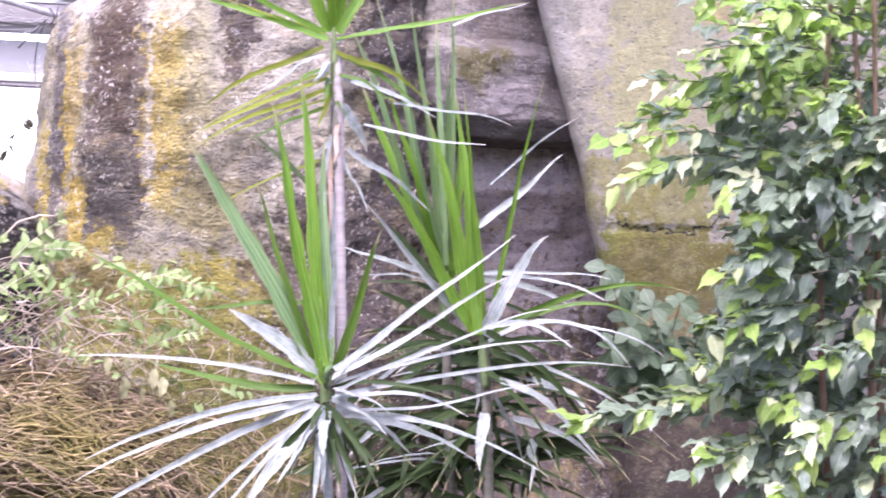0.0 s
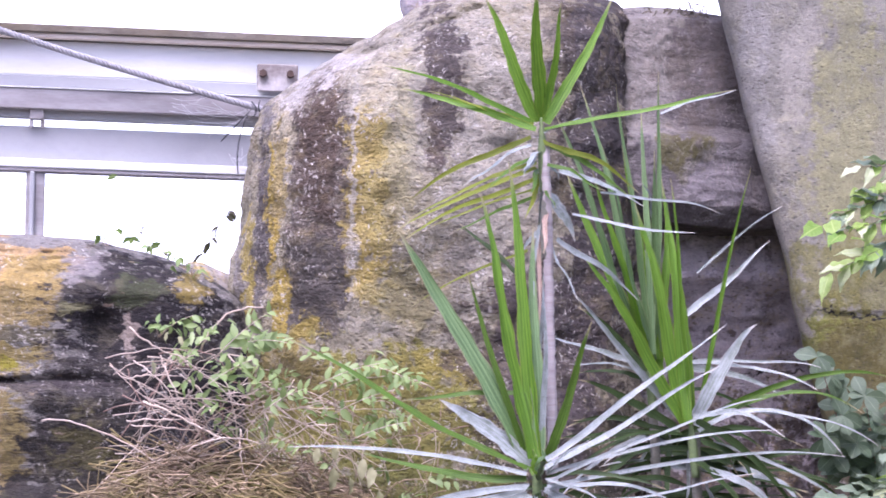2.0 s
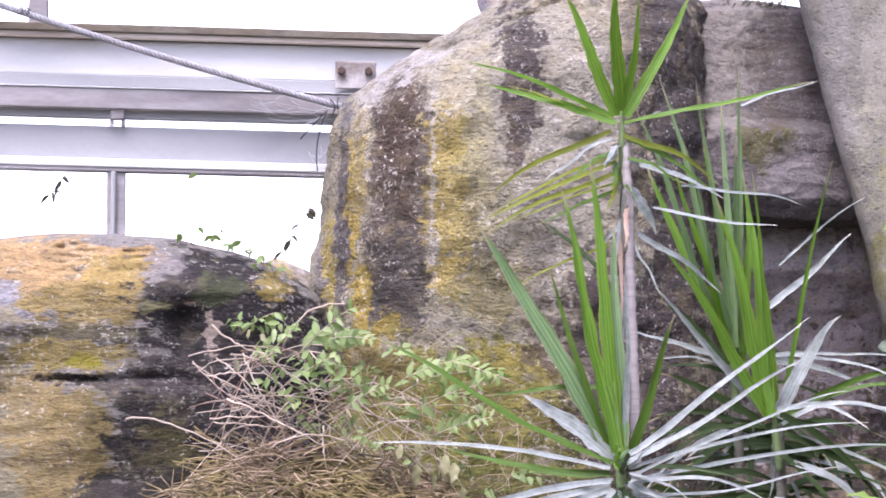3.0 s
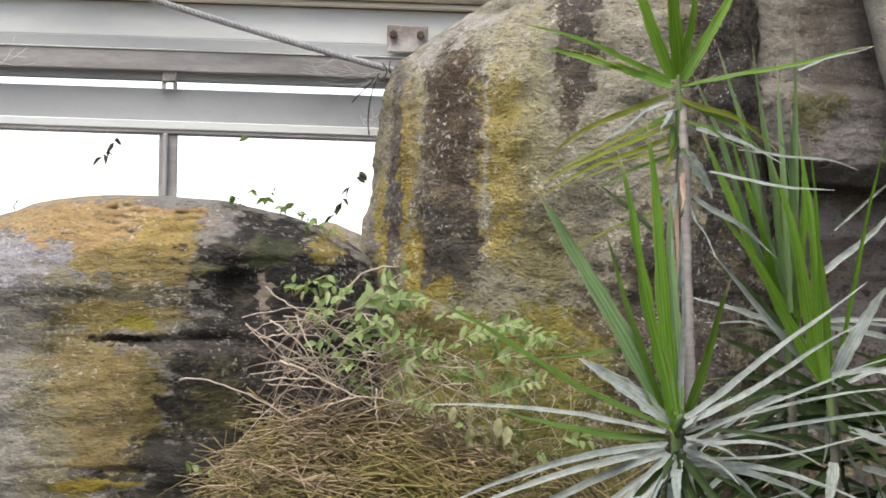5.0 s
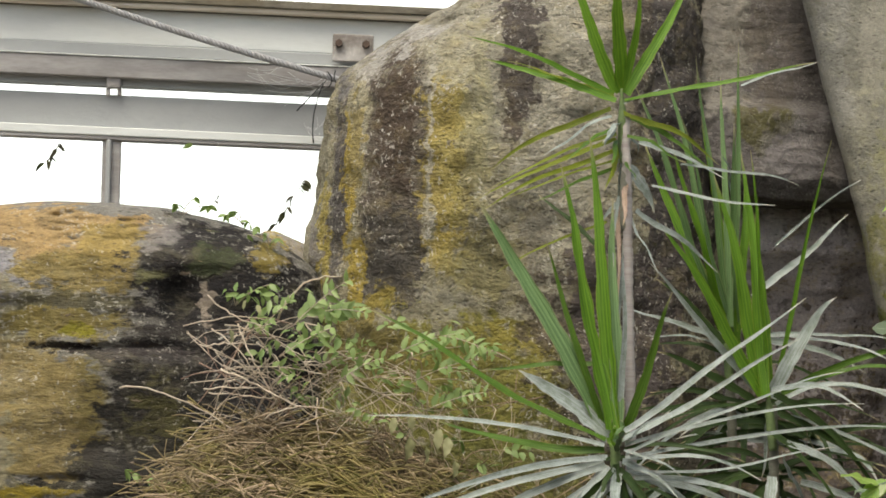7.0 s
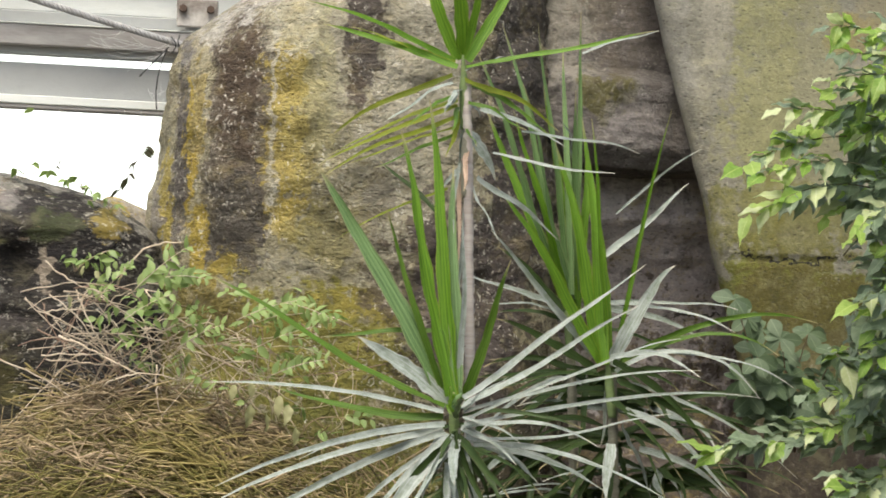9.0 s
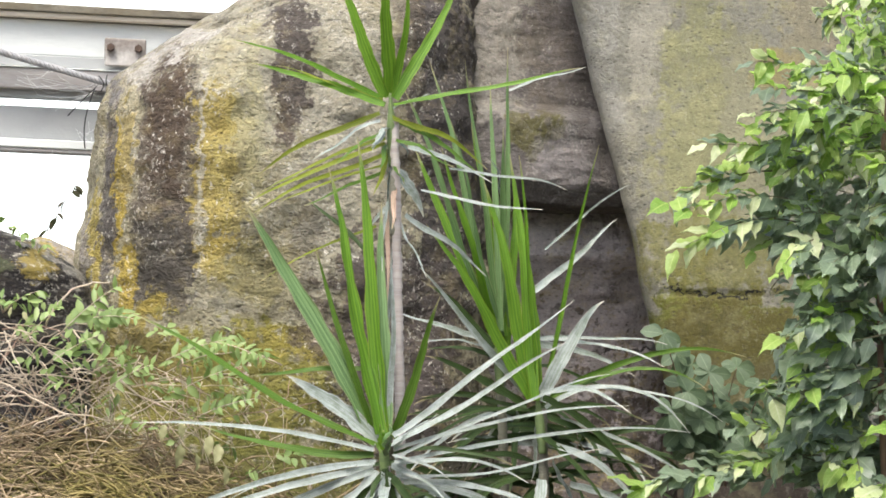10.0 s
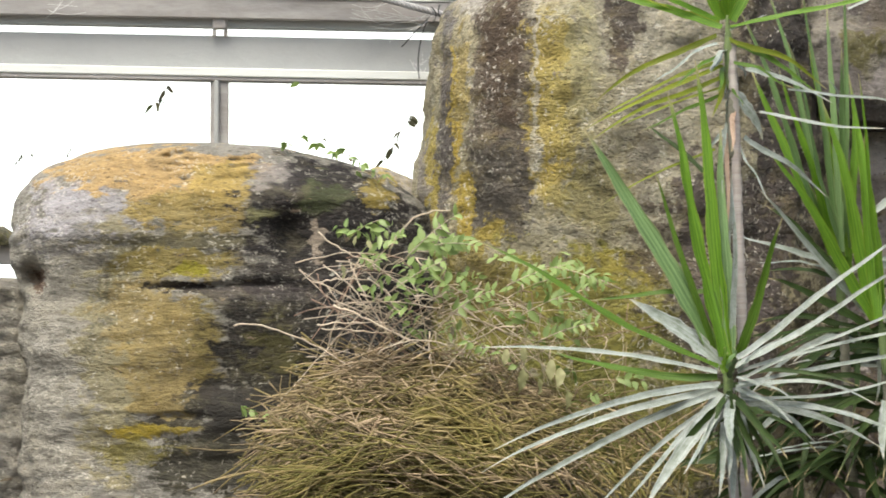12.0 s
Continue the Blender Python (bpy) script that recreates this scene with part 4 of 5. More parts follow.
blades(tall_cane, 5.35, [
    (885, 115, 792, -112, 25, 0, "g"), (893, 115, 884, -125, 29, 0, "g"), (900, 115, 936, -102, 15, 0, "g"), (902, 118, 1026, -112, 22, -6, "g"), (880, 118, 610, 7, 12, 5, "g"), (885, 128, 643, 58, 16, 4, "g"), (880, 122, 690, 62, 8, 3, "o"),
    (900, 128, 1240, 55, 11, -3, "g"), (1108, 99, 1246, 53, 8, 1, "p"), (900, 134, 967, 110, 6, 3, "p"), (876, 145, 655, 252, 12, 8, "o"), (876, 156, 756, 227, 11, 3, "p"), (896, 168, 858, 207, 16, 3, "p")])
blades(tall_cane, 5.34, [
    (898, 152, 1070, 238, 12, 12, "o"), (905, 156, 1062, 250, 14, 6, "m"), (906, 190, 1010, 236, 9, 3, "m"), (926, 202, 1080, 260, 14, 3, "p"), (1000, 243, 1214, 271, 8, 2, "p"), (950, 280, 1172, 312, 9, -6, "p"), (904, 244, 953, 328, 26, 10, "p"),
    (905, 294, 863, 348, 16, 3, "p"), (922, 324, 1070, 428, 14, 2, "p"), (850, 386, 750, 294, 11, 0, "d")])
blades(tall_cane, 5.36, [
    (885, 188, 655, 286, 11, 4, "o"), (885, 196, 640, 306, 10, 3, "o"), (885, 218, 646, 318, 9, 3, "o"), (885, 236, 690, 300, 7, 1, "o"), (880, 250, 738, 308, 8, 0, "m"), (882, 178, 790, 240, 10, 3, "m"), (890, 210, 870, 290, 10, 0, "o"),
    (870, 345, 660, 440, 6, 4, "o"), (912, 340, 960, 430, 8, 2, "p"), (884, 176, 866, 214, 9, 2, "p"), (902, 180, 926, 222, 10, 3, "p"), (886, 200, 878, 246, 10, 1, "m"), (900, 206, 912, 250, 9, 2, "p"), (892, 222, 886, 262, 10, 1, "p"), (900, 236, 918, 268, 7, 2, "m")])
blades(tall_cane, 5.33, [
    (888, 318, 896, 500, 7, 0, "r"), (902, 372, 882, 700, 12, 2, "p"), (890, 300, 880, 420, 8, 0, "p"), (906, 270, 898, 350, 10, 0, "r"), (894, 240, 889, 330, 9, 0, "p")])

blades(front_cane, 5.58, [
    (1155, 655, 1112, 205, 24, 2, "g"), (1150, 655, 1065, 250, 27, 2, "g"), (1145, 650, 962, 330, 24, 6, "g"), (1158, 655, 1136, 320, 27, 0, "g"), (1162, 655, 1124, 208, 14, 0, "g"), (1180, 600, 1268, 188, 9, -4, "g"), (1165, 655, 1283, 472, 28, 16, "p"),
    (1150, 655, 944, 415, 18, 0, "p"), (1140, 665, 958, 574, 18, 8, "d"), (1175, 655, 1545, 566, 12, 36, "m"), (1180, 665, 1472, 632, 12, 48, "m"), (1175, 668, 1442, 708, 13, 56, "p"), (1195, 640, 1502, 690, 9, 26, "p")])
blades(front_cane, 5.56, [
    (1165, 640, 1335, 672, 14, 18, "p"), (1170, 650, 1385, 855, 16, 30, "d"), (1160, 690, 1150, 797, 13, 0, "p"), (1185, 765, 1242, 895, 21, 16, "p"), (1168, 795, 1162, 900, 23, 2, "p"), (1195, 735, 1395, 893, 20, 24, "p"), (1220, 805, 1385, 885, 18, 12, "p"),
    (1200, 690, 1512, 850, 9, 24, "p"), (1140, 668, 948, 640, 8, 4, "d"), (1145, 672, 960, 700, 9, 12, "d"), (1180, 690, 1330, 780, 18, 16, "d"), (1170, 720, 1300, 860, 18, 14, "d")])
blades(rear_cane, 5.74, [
    (1080, 530, 964, 38, 15, 0, "b"), (1088, 530, 1028, 38, 13, 0, "b"), (1090, 530, 1072, 78, 15, 0, "b"), (1095, 530, 1106, 14, 13, 0, "b"), (1075, 535, 916, 88, 19, 0, "b"), (1075, 535, 933, 198, 23, 2, "g"), (1085, 530, 984, 198, 20, 0, "g"),
    (1100, 540, 1096, 160, 18, 0, "b"), (1080, 545, 900, 488, 17, -8, "p"), (1095, 300, 1076, 216, 9, 0, "p"), (1130, 475, 1304, 327, 18, -4, "p"), (1170, 385, 1322, 258, 6, 2, "p"), (1092, 530, 1040, 150, 18, 0, "g")])
blades(rear_cane, 5.72, [
    (1120, 548, 1338, 606, 19, 10, "p"), (1120, 548, 1396, 554, 8, 10, "p"), (1140, 545, 1392, 592, 14, 14, "p"), (1085, 540, 1020, 330, 22, 0, "g"), (1095, 540, 1065, 300, 24, 0, "g"), (1100, 560, 1118, 260, 22, 0, "g"), (1080, 560, 960, 440, 18, 2, "d"),
    (1090, 580, 950, 560, 10, 8, "d"), (1110, 600, 1300, 640, 12, 20, "d"), (1075, 560, 940, 545, 7, 6, "p"), (1090, 540, 1000, 150, 17, 0, "b")])
# extra leaf mass, mostly the shade-darkened kind, fills the bush's dim inside
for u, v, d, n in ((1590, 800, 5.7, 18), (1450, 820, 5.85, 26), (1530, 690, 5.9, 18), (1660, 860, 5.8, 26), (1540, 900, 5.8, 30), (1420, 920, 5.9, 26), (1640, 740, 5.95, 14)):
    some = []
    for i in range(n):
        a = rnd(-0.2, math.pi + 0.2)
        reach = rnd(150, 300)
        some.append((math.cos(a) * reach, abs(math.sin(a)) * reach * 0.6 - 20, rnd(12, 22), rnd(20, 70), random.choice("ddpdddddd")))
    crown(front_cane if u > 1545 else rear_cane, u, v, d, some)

# ---- weeping fig ----
def fig_leaf_mesh(material, fold, bend):
    """A broad oval leaf, 8 cm long along +x, folded along its rib, with a drawn-out hanging tip and wavy edges."""
    verts, faces, n = [], [], 8
    for i in range(n + 1):
        t = i / n
        w = (0.0008, 0.0105, 0.0165, 0.019, 0.0188, 0.0162, 0.0112, 0.0042, 0.0005)[i]
        z = -bend * 0.03 * t * t - (0.006 * bend if i == n else 0)
        for q in (-1, -0.5, 0, 0.5, 1):
            ripple = math.sin(13 * t + 40 * fold + 2.4 * q)
            verts.append((0.08 * t + 0.002 * q * ripple, w * q * (1 + 0.07 * ripple), z + abs(q) * w * fold + 0.0042 * abs(q) * ripple))
    for i in range(n):
        for k in range(4):
            faces.append((i * 5 + k, i * 5 + k + 1, i * 5 + k + 6, i * 5 + k + 5))
    return ribbed(mesh_from("leaf", verts, faces, material))


def ribbed(me):
    """Maps every leaf of the mesh across and along, for its rib and side veins."""
    layer = me.uv_layers.new(name="blade")
    for loop in me.loops:
        row, col = divmod(loop.vertex_index % 45, 5)
        layer.data[loop.index].uv = (col / 4, row / 8)
    return me


fig_kinds = [fig_leaf_mesh(fig_leaf, f, b) for f, b in ((0.06, 0.3), (0.13, 0.75), (0.02, 0.5), (0.17, 0.2))]
young_kinds = [fig_leaf_mesh(young_fig_leaf, f, b) for f, b in ((0.06, 0.35), (0.15, 0.7))]
pale_kinds = [fig_leaf_mesh(pale_fig_leaf, f, b) for f, b in ((0.08, 0.4), (0.16, 0.8))]


def leaf_turn(place, heading, droop, roll, size):
    return Matrix.Translation(place) @ pose(0, 0, 0, 0, 0, heading) @ pose(0, 0, 0, 0, droop) @ pose(0, 0, 0, roll) @ Matrix.Diagonal((size, size, size, 1))


fig = empty_at("weeping_fig", P(2330, 1180, 5.2), "dense weeping fig bush with broad glossy drip-tipped leaves", "bush")
fig_inv = fig.matrix_world.inverted()
leaves, wood_v, wood_f = [], [], []


def fig_spray(start, end, sag, count, size, young):
    """A twig with alternating leaves that hang outward and down from it."""
    path = bezier(start, (start + end) / 2 + Vector((0, 0, sag)), end, 12)
    tube_into(wood_v, wood_f, path, [0.0019 - 0.0012 * k / 12 for k in range(13)], 5)
    for k in range(count):
        t = 0.2 + 0.8 * (k + rnd(0, 0.6)) / count if k < count - 1 else 1.0
        i = min(11, int(t * 12))
        at = path[i].lerp(path[i + 1], min(1.0, t * 12 - i))
        along = (path[i + 1] - path[i]).normalized()
        side = along.cross(Vector((0, -0.9, 0.44))).normalized() * (1 if k % 2 else -1)
        droop = rnd(-0.3, 0.3) if rnd(0, 1) < 0.86 else rnd(0.4, 1.2)
        way = (along * rnd(0.6, 1.1) + side * (rnd(0.1, 0.6) if k < count - 1 else 0) + Vector((rnd(-.3, .2), rnd(-.6, .2), -droop))).normalized()
        face = Vector((rnd(-0.6, 0.5), rnd(-0.9, 0.15), rnd(0.6, 1.4)))
        face = (face - way * face.dot(way)).normalized()
        turn = Matrix((way, face.cross(way), face)).transposed().to_4x4()
        big = size * rnd(0.6, 1.12) * (1.05 - 0.35 * t * young)
        leaves.append((Matrix.Translation(at) @ turn @ Matrix.Diagonal((big, big * rnd(0.75, 1.2), big, 1)), (2 if rnd(0, 1) < 0.28 else 1) if rnd(0, 1) < young * (0.45 + 0.7 * t) else 0))


upper_sprays = [(2078, 78, 1945, 70), (2132, 113, 1956, 116), (2143, 143, 1947, 168), (2154, 164, 1957, 186), (2122, 185, 1974, 219), (2080, 217, 1858, 221), (2091, 232, 1863, 262), (2006, 249, 1786, 327), (2038, 300, 1828, 339), (2082, 326, 1802, 411), (2050, 341, 1870, 380), (2093, 361, 1945, 414), (2104, 372, 1993, 456), (2186, 184, 1996, 275), (2196, 91, 2035, 79), (2249, 79, 2099, 93), (2207, 142, 2047, 156)]
middle_sprays = [(2200, 392, 2051, 486), (2211, 412, 2094, 434), (2159, 485, 2005, 569), (2148, 506, 2016, 605), (2180, 495, 2052, 548), (2235, 609, 2075, 641), (2204, 630, 2011, 672), (2182, 661, 2087, 713), (2242, 307, 2146, 361), (2283, 193, 2199, 267), (2306, 276, 2200, 350), (2330, 389, 2244, 412), (2267, 536, 2181, 547), (2342, 630, 2248, 735), (2334, 672, 2205, 735), (2311, 588, 2269, 672)]
lower_sprays = [(2098, 766, 1724, 846), (2077, 755, 1912, 734), (2087, 776, 1928, 807), (2067, 812, 1776, 826), (2089, 869, 1967, 879), (2089, 880, 1946, 935), (2120, 850, 2010, 930), (2162, 765, 2153, 859), (2228, 839, 2164, 932), (2207, 890, 2068, 942), (2216, 724, 2088, 796), (2270, 807, 2153, 879), (2335, 776, 2239, 880), (2345, 871, 2273, 954), (2251, 943, 2166, 1016)]
for sprays, young, size in ((upper_sprays, 0.7, 1.14), (middle_sprays, 0.25, 1.15), (lower_sprays, 0.35, 1.15)):
    for u0, v0, u1, v1 in sprays:
        d = rnd(4.88, 5.1)
        reach = math.hypot(u1 - u0, v1 - v0)
        fig_spray(P(u0, v0, d + rnd(0.1, 0.25)), P(u1 + 28, v1 - 18, d), rnd(0.01, 0.05), 4 + int(reach / 22), size, young)
edge_v = [-220, 0, 70, 130, 220, 330, 400, 450, 560, 640, 700, 760, 860, 1000]
edge_u = [2150, 2080, 2040, 2040, 2010, 1990, 2010, 2050, 2005, 1990, 1990, 2000, 2060, 2080]
for i in range(620):
    v = rnd(-210, 1010)
    left = float(np.interp(v, edge_v, edge_u))
    deep = i > 260
    u = left + (10 if deep else 20 if v < 830 else 60) + rnd(0, 1) ** 1.15 * (2480 - left)
    d = rnd(5.3, 5.85) if deep else rnd(4.95, 5.35)
    end = P(u, v, d)
    start = end + Vector((rnd(-0.04, 0.24), rnd(0.0, 0.25), rnd(-0.05, 0.12)))
    fig_spray(start, end, rnd(0.0, 0.04), 9, rnd(0.75, 1.15), (0.9 if v < 250 else 0.17) * (0.7 if deep else 1))
for u, w in ((2215, -20), (2270, 30), (2306, 5), (2390, -40)):
    path = bezier(P(u + 40, 1180, 5.25), P(u + 2 * w, 600, 5.2), P(u - w, -150, 5.3), 20)
    part("stem", under(fig, tube_mesh("stem", path, 0.011, 0.005, twig_bark)), fig, "slender reddish-brown stem")
tagged(part("twigwork", under(fig, mesh_from("twigwork", wood_v, wood_f, green_twig)), fig, "thin olive-brown twigs"), kind="stuff")
leaves.sort(key=lambda s: s[0].translation.y)
rest = {0: ([], []), 1: ([], []), 2: ([], [])}
for n, (m, young) in enumerate(leaves):
    kind = random.choice((fig_kinds, young_kinds, pale_kinds)[young])
    if n < 300:
        part("leaf", kind, fig).matrix_basis = fig_inv @ m
    else:
        verts, faces = rest[young]
        base = len(verts)
        verts += [fig_inv @ (m @ v.co) for v in kind.vertices]
        faces += [tuple(base + q for q in f.vertices) for f in kind.polygons]
for key, material in ((0, fig_leaf), (1, young_fig_leaf), (2, pale_fig_leaf)):
    if rest[key][0]:
        tagged(part("foliage", ribbed(mesh_from("foliage", *rest[key], material)), fig, ("glossy dark green leaves", "light green young leaves", "pale cream-green newest leaves")[key]), kind="stuff")

# ---- straw heap ----
verts, faces = [], []
crest_u, crest_v = [450, 500, 550, 600, 700, 800, 900, 1000, 1100, 1200], [900, 800, 752, 716, 706, 725, 752, 780, 815, 850]
olive_faces = []
for i in range(2450):
    u = rnd(470, 970) if i < 2250 else rnd(950, 1230)
    top = float(np.interp(u, crest_u, crest_v))
    low = rnd(0, 1) ** 0.85
    v = top + low * 270
    depth = 6.12 - 0.34 * min(1, (v - top) / 170) + rnd(-0.06, 0.06)
    c = P(u, v, depth)
    # stalks lie round the heap: level on its brow, falling away at its sides
    lean = (u - 735) / 380 * rnd(0.0, 1.4) + rnd(-1.3, 1.3) * rnd(0.05, 1)
    half = rnd(0.04, 0.13) * (1.7 if rnd(0, 1) < 0.2 else 1)
    way = Vector((math.cos(lean), rnd(-0.45, 0.45), -math.sin(lean)))
    a, b = c - way * half, c + way * half
    arch = Vector((rnd(-.03, .03), rnd(-.04, .01), half * rnd(-0.25, 0.55)))
    path = bezier(a - arch * 0.4, c + arch, b - arch * 0.5, 6)
    size = rnd(0.0012, 0.0029)
    before = len(faces)
    tube_into(verts, faces, path, [size] * 6 + [size * 0.6], 3)
    # darker olive stalks, commoner towards the foot of the heap
    if rnd(0, 1) < 0.75 * low:
        olive_faces += range(before, len(faces))
for i in range(170):
    u = rnd(500, 1130)
    top = float(np.interp(u, crest_u, crest_v))
    a = P(u, top + rnd(5, 110), rnd(5.85, 6.05))
    b = a + Vector((rnd(-0.16, 0.12), rnd(-0.1, 0.0), rnd(-0.04, 0.06)))
    tube_into(verts, faces, bezier(a, (a + b) / 2 + Vector((rnd(-.04, .04), 0, rnd(0, .04))), b, 5), [rnd(0.0012, 0.0024)] * 6, 4)
stalks = mesh_from("straw_heap", verts, faces, straw)
stalks.materials.append(dark_olive_straw)
for k in olive_faces:
    stalks.polygons[k].material_index = 1
tagged(new("straw_heap", stalks), "heap of dry brown and olive stalks on the bed", "straw", kind="stuff")
# dark body added below the stalks so their gaps look shaded
bm = bmesh.new()
bmesh.ops.create_uvsphere(bm, u_segments=40, v_segments=24, radius=1)
for v in bm.verts:
    v.co = P(745, 975, 6.22) + Vector((v.co.x * 0.42, v.co.y * 0.3, v.co.z * 0.36)) + Vector((0, 0, noise.noise(v.co * 4) * 0.03))
tagged(new("litter_mound", bm_mesh("litter_mound", bm, soil, True)), "packed dead litter under the straw heap, dark for its shaded gaps", "litter")

# ---- creeper with dry vines ----
creeper = empty_at("creeper", P(760, 760, 6.15), "straggling creeper with dry tan vines and small green leaves", "climber")
for i in range(128):
    u, v = (rnd(585, 850), rnd(500, 745)) if i < 70 else (rnd(830, 1090), rnd(580, 770))
    heading, reach = rnd(0, math.pi) if i % 3 == 1 else rnd(0.7, 2.5), rnd(35, 150)
    du, dv = math.cos(heading) * reach, math.sin(heading) * reach
    high = 540 if u < 760 else 600
    a, b = P(u + du, max(high + rnd(-12, 40), v - dv * 0.8), rnd(5.88, 6.2)), P(u - du, max(high + rnd(0, 60), v + dv * 0.8), rnd(5.95, 6.25))
    path = bezier(a, (a + b) / 2 + Vector((rnd(-.1, .1), rnd(-.05, .03), rnd(-.07, .12))), b, 10)
    path = [p + Vector((rnd(-.003, .003), rnd(-.003, .003), rnd(-.003, .003))) for p in path]
    size = rnd(0.0009, 0.0023)
    part("vine", under(creeper, tube_mesh("vine", path, size, size * 0.5, red_vine if i % 5 < 1 else vine_wood, 5)), creeper)
for i in range(11):
    u, v, heading, reach = rnd(590, 770), rnd(600, 735), rnd(-0.5, 0.7), rnd(30, 85)
    du, dv = math.cos(heading) * reach, math.sin(heading) * reach
    a, b = P(u - du, v - dv, rnd(5.9, 6.05)), P(u + du, v + dv, rnd(5.9, 6.1))
    path = bezier(a, (a + b) / 2 + Vector((rnd(-.03, .03), 0, rnd(-.03, .06))), b, 8)
    size = rnd(0.0008, 0.0016)
    part("vine", under(creeper, tube_mesh("vine", path, size, size * 0.6, vine_wood, 5)), creeper)
for u0, v0, um, vm, u1, v1, size in ((421, 655, 500, 645, 626, 732, 3.6), (596, 622, 690, 660, 768, 708, 4.6), (566, 582, 610, 572, 662, 578, 3), (580, 552, 640, 585, 660, 640, 3), (571, 492, 630, 545, 678, 545, 3.4), (696, 532, 730, 448, 808, 457, 4),
                                     (626, 542, 640, 590, 698, 684, 3.4), (566, 657, 640, 650, 696, 655, 3), (576, 664, 640, 668, 698, 674, 3), (746, 542, 780, 590, 838, 604, 3.4), (668, 714, 730, 668, 808, 700, 3.6), (766, 672, 764, 730, 778, 764, 3)):
    path = bezier(P(u0, v0, 5.97), P(um, vm, 5.93), P(u1, v1, 5.97), 14)
    path = [p + Vector((rnd(-.0025, .0025), 0, rnd(-.0025, .0025))) for p in path]
    part("vine", under(creeper, tube_mesh("vine", path, size * 0.0007, size * 0.0005, vine_wood, 6)), creeper, "long pale arching vine")


def leaflet_mesh(material):
    verts, faces, n = [], [], 5
    for i in range(n + 1):
        t = i / n
        w = 0.0085 * math.sin(math.pi * (0.06 + 0.94 * t) ** 0.85) + 0.0003
        for q in (-1, 0, 1):
            verts.append((0.034 * t, w * q, abs(q) * w * 0.3 - 0.008 * t * t))
    for i in range(n):
        for k in range(2):
            faces.append((i * 3 + k, i * 3 + k + 1, i * 3 + k + 4, i * 3 + k + 3))
    return mesh_from("leaflet", verts, faces, material)


leaflet = leaflet_mesh(creeper_leaf)
light_leaflet = leaflet_mesh(light_creeper_leaf)
inv = creeper.matrix_world.inverted()
clusters = [(760, 510), (730, 540), (790, 520), (690, 570), (750, 570), (800, 560), (690, 620), (750, 640), (820, 650), (870, 640), (960, 580), (1000, 560), (1040, 570), (930, 590), (990, 610), (900, 660), (960, 690), (1010, 660), (640, 490),
            (720, 600), (1060, 650), (830, 600), (870, 700), (1000, 740), (1100, 760), (780, 610), (745, 480), (800, 590), (850, 560)]
for u, v in clusters + [(u + rnd(-60, 60), v + rnd(-35, 45)) for u, v in clusters[::2]]:
    c = P(u, v, rnd(5.92, 6.12))
    for f in range(2 if rnd(0, 1) < (0.35 if u < 850 else 0.2) else 1):
        heading, tilt, shade = random.choice((0, 180)) + rnd(-60, 60), rnd(-45, 40), rnd(0, 1)
        stalk = pose(0, 0, 0, 0, 0, heading) @ pose(0, 0, 0, rnd(10, 70) * (1 if math.cos(radians(heading)) > 0 else -1), tilt)
        for k in range(4):
            for side in (-1, 1):
                if rnd(0, 1) < 0.3:
                    continue
                m = Matrix.Translation(c) @ stalk @ Matrix.Translation((0.02 * k + rnd(-.006, .006), 0.003 * side, rnd(-.006, .006))) @ pose(0, 0, 0, rnd(-50, 50), rnd(-10, 45), side * rnd(25, 75))
                kind = light_leaflet if rnd(0, 1) < (0.85 if shade < 0.55 else 0.4) else leaflet
                part("leaflet", kind, creeper).matrix_basis = inv @ m @ Matrix.Diagonal((rnd(0.6, 1.3), rnd(0.55, 1.1), 1, 1))

# fern-like fronds held towards the light
for u0, v0, u1, v1, size in ((722, 545, 815, 466, 1.0), (700, 600, 790, 548, 0.9), (905, 592, 1012, 556, 0.9), (930, 645, 1040, 602, 0.85), (800, 645, 880, 600, 0.8), (960, 692, 1062, 660, 0.8), (770, 520, 850, 520, 0.8), (660, 560, 720, 500, 0.7), (985, 560, 1075, 590, 0.8)):
    a, b = P(u0, v0, 5.98), P(u1, v1, 5.9)
    path = bezier(a, (a + b) / 2 + Vector((0, 0, 0.015)), b, 8)
    part("vine", under(creeper, tube_mesh("vine", path, 0.0016, 0.0008, vine_wood, 5)), creeper)
    for k in range(1, 9):
        along = (path[k] - path[k - 1]).normalized()
        for side in (-1, 1):
            face = Vector((rnd(-0.7, 0.7), -0.7, rnd(-0.1, 1.1))).normalized()
            out = (along * rnd(0.3, 0.8) + along.cross(face) * side).normalized()
            wide = face.cross(out).normalized()
            m = Matrix.Translation(path[k]) @ Matrix((out, wide, out.cross(wide))).transposed().to_4x4()
            grow = size * rnd(1.0, 1.5) * (1.15 - 0.05 * k)
            if rnd(0, 1) < 0.85:
                part("leaflet", light_leaflet if rnd(0, 1) < (0.6 if u0 < 900 else 0.25) else leaflet, creeper).matrix_basis = inv @ m @ Matrix.Diagonal((grow, grow * rnd(0.65, 1.1), grow, 1))

# pale hanging leaves among the vines
yellowed = fig_leaf_mesh(yellowed_leaf, 0.2, 0.8)
for u, v, size in ((905, 725, 0.55), (935, 722, 0.5), (932, 760, 0.75), (985, 745, 0.7), (1000, 760, 0.7), (1012, 800, 0.6), (960, 775, 0.6), (613, 570, 0.5), (640, 520, 0.35), (660, 528, 0.35)):
    part("hanging_leaf", yellowed, creeper, "pale yellowish leaf").matrix_basis = inv @ leaf_turn(P(u, v - 20, 5.82), rnd(200, 330), rnd(45, 85), rnd(-30, 30), size)

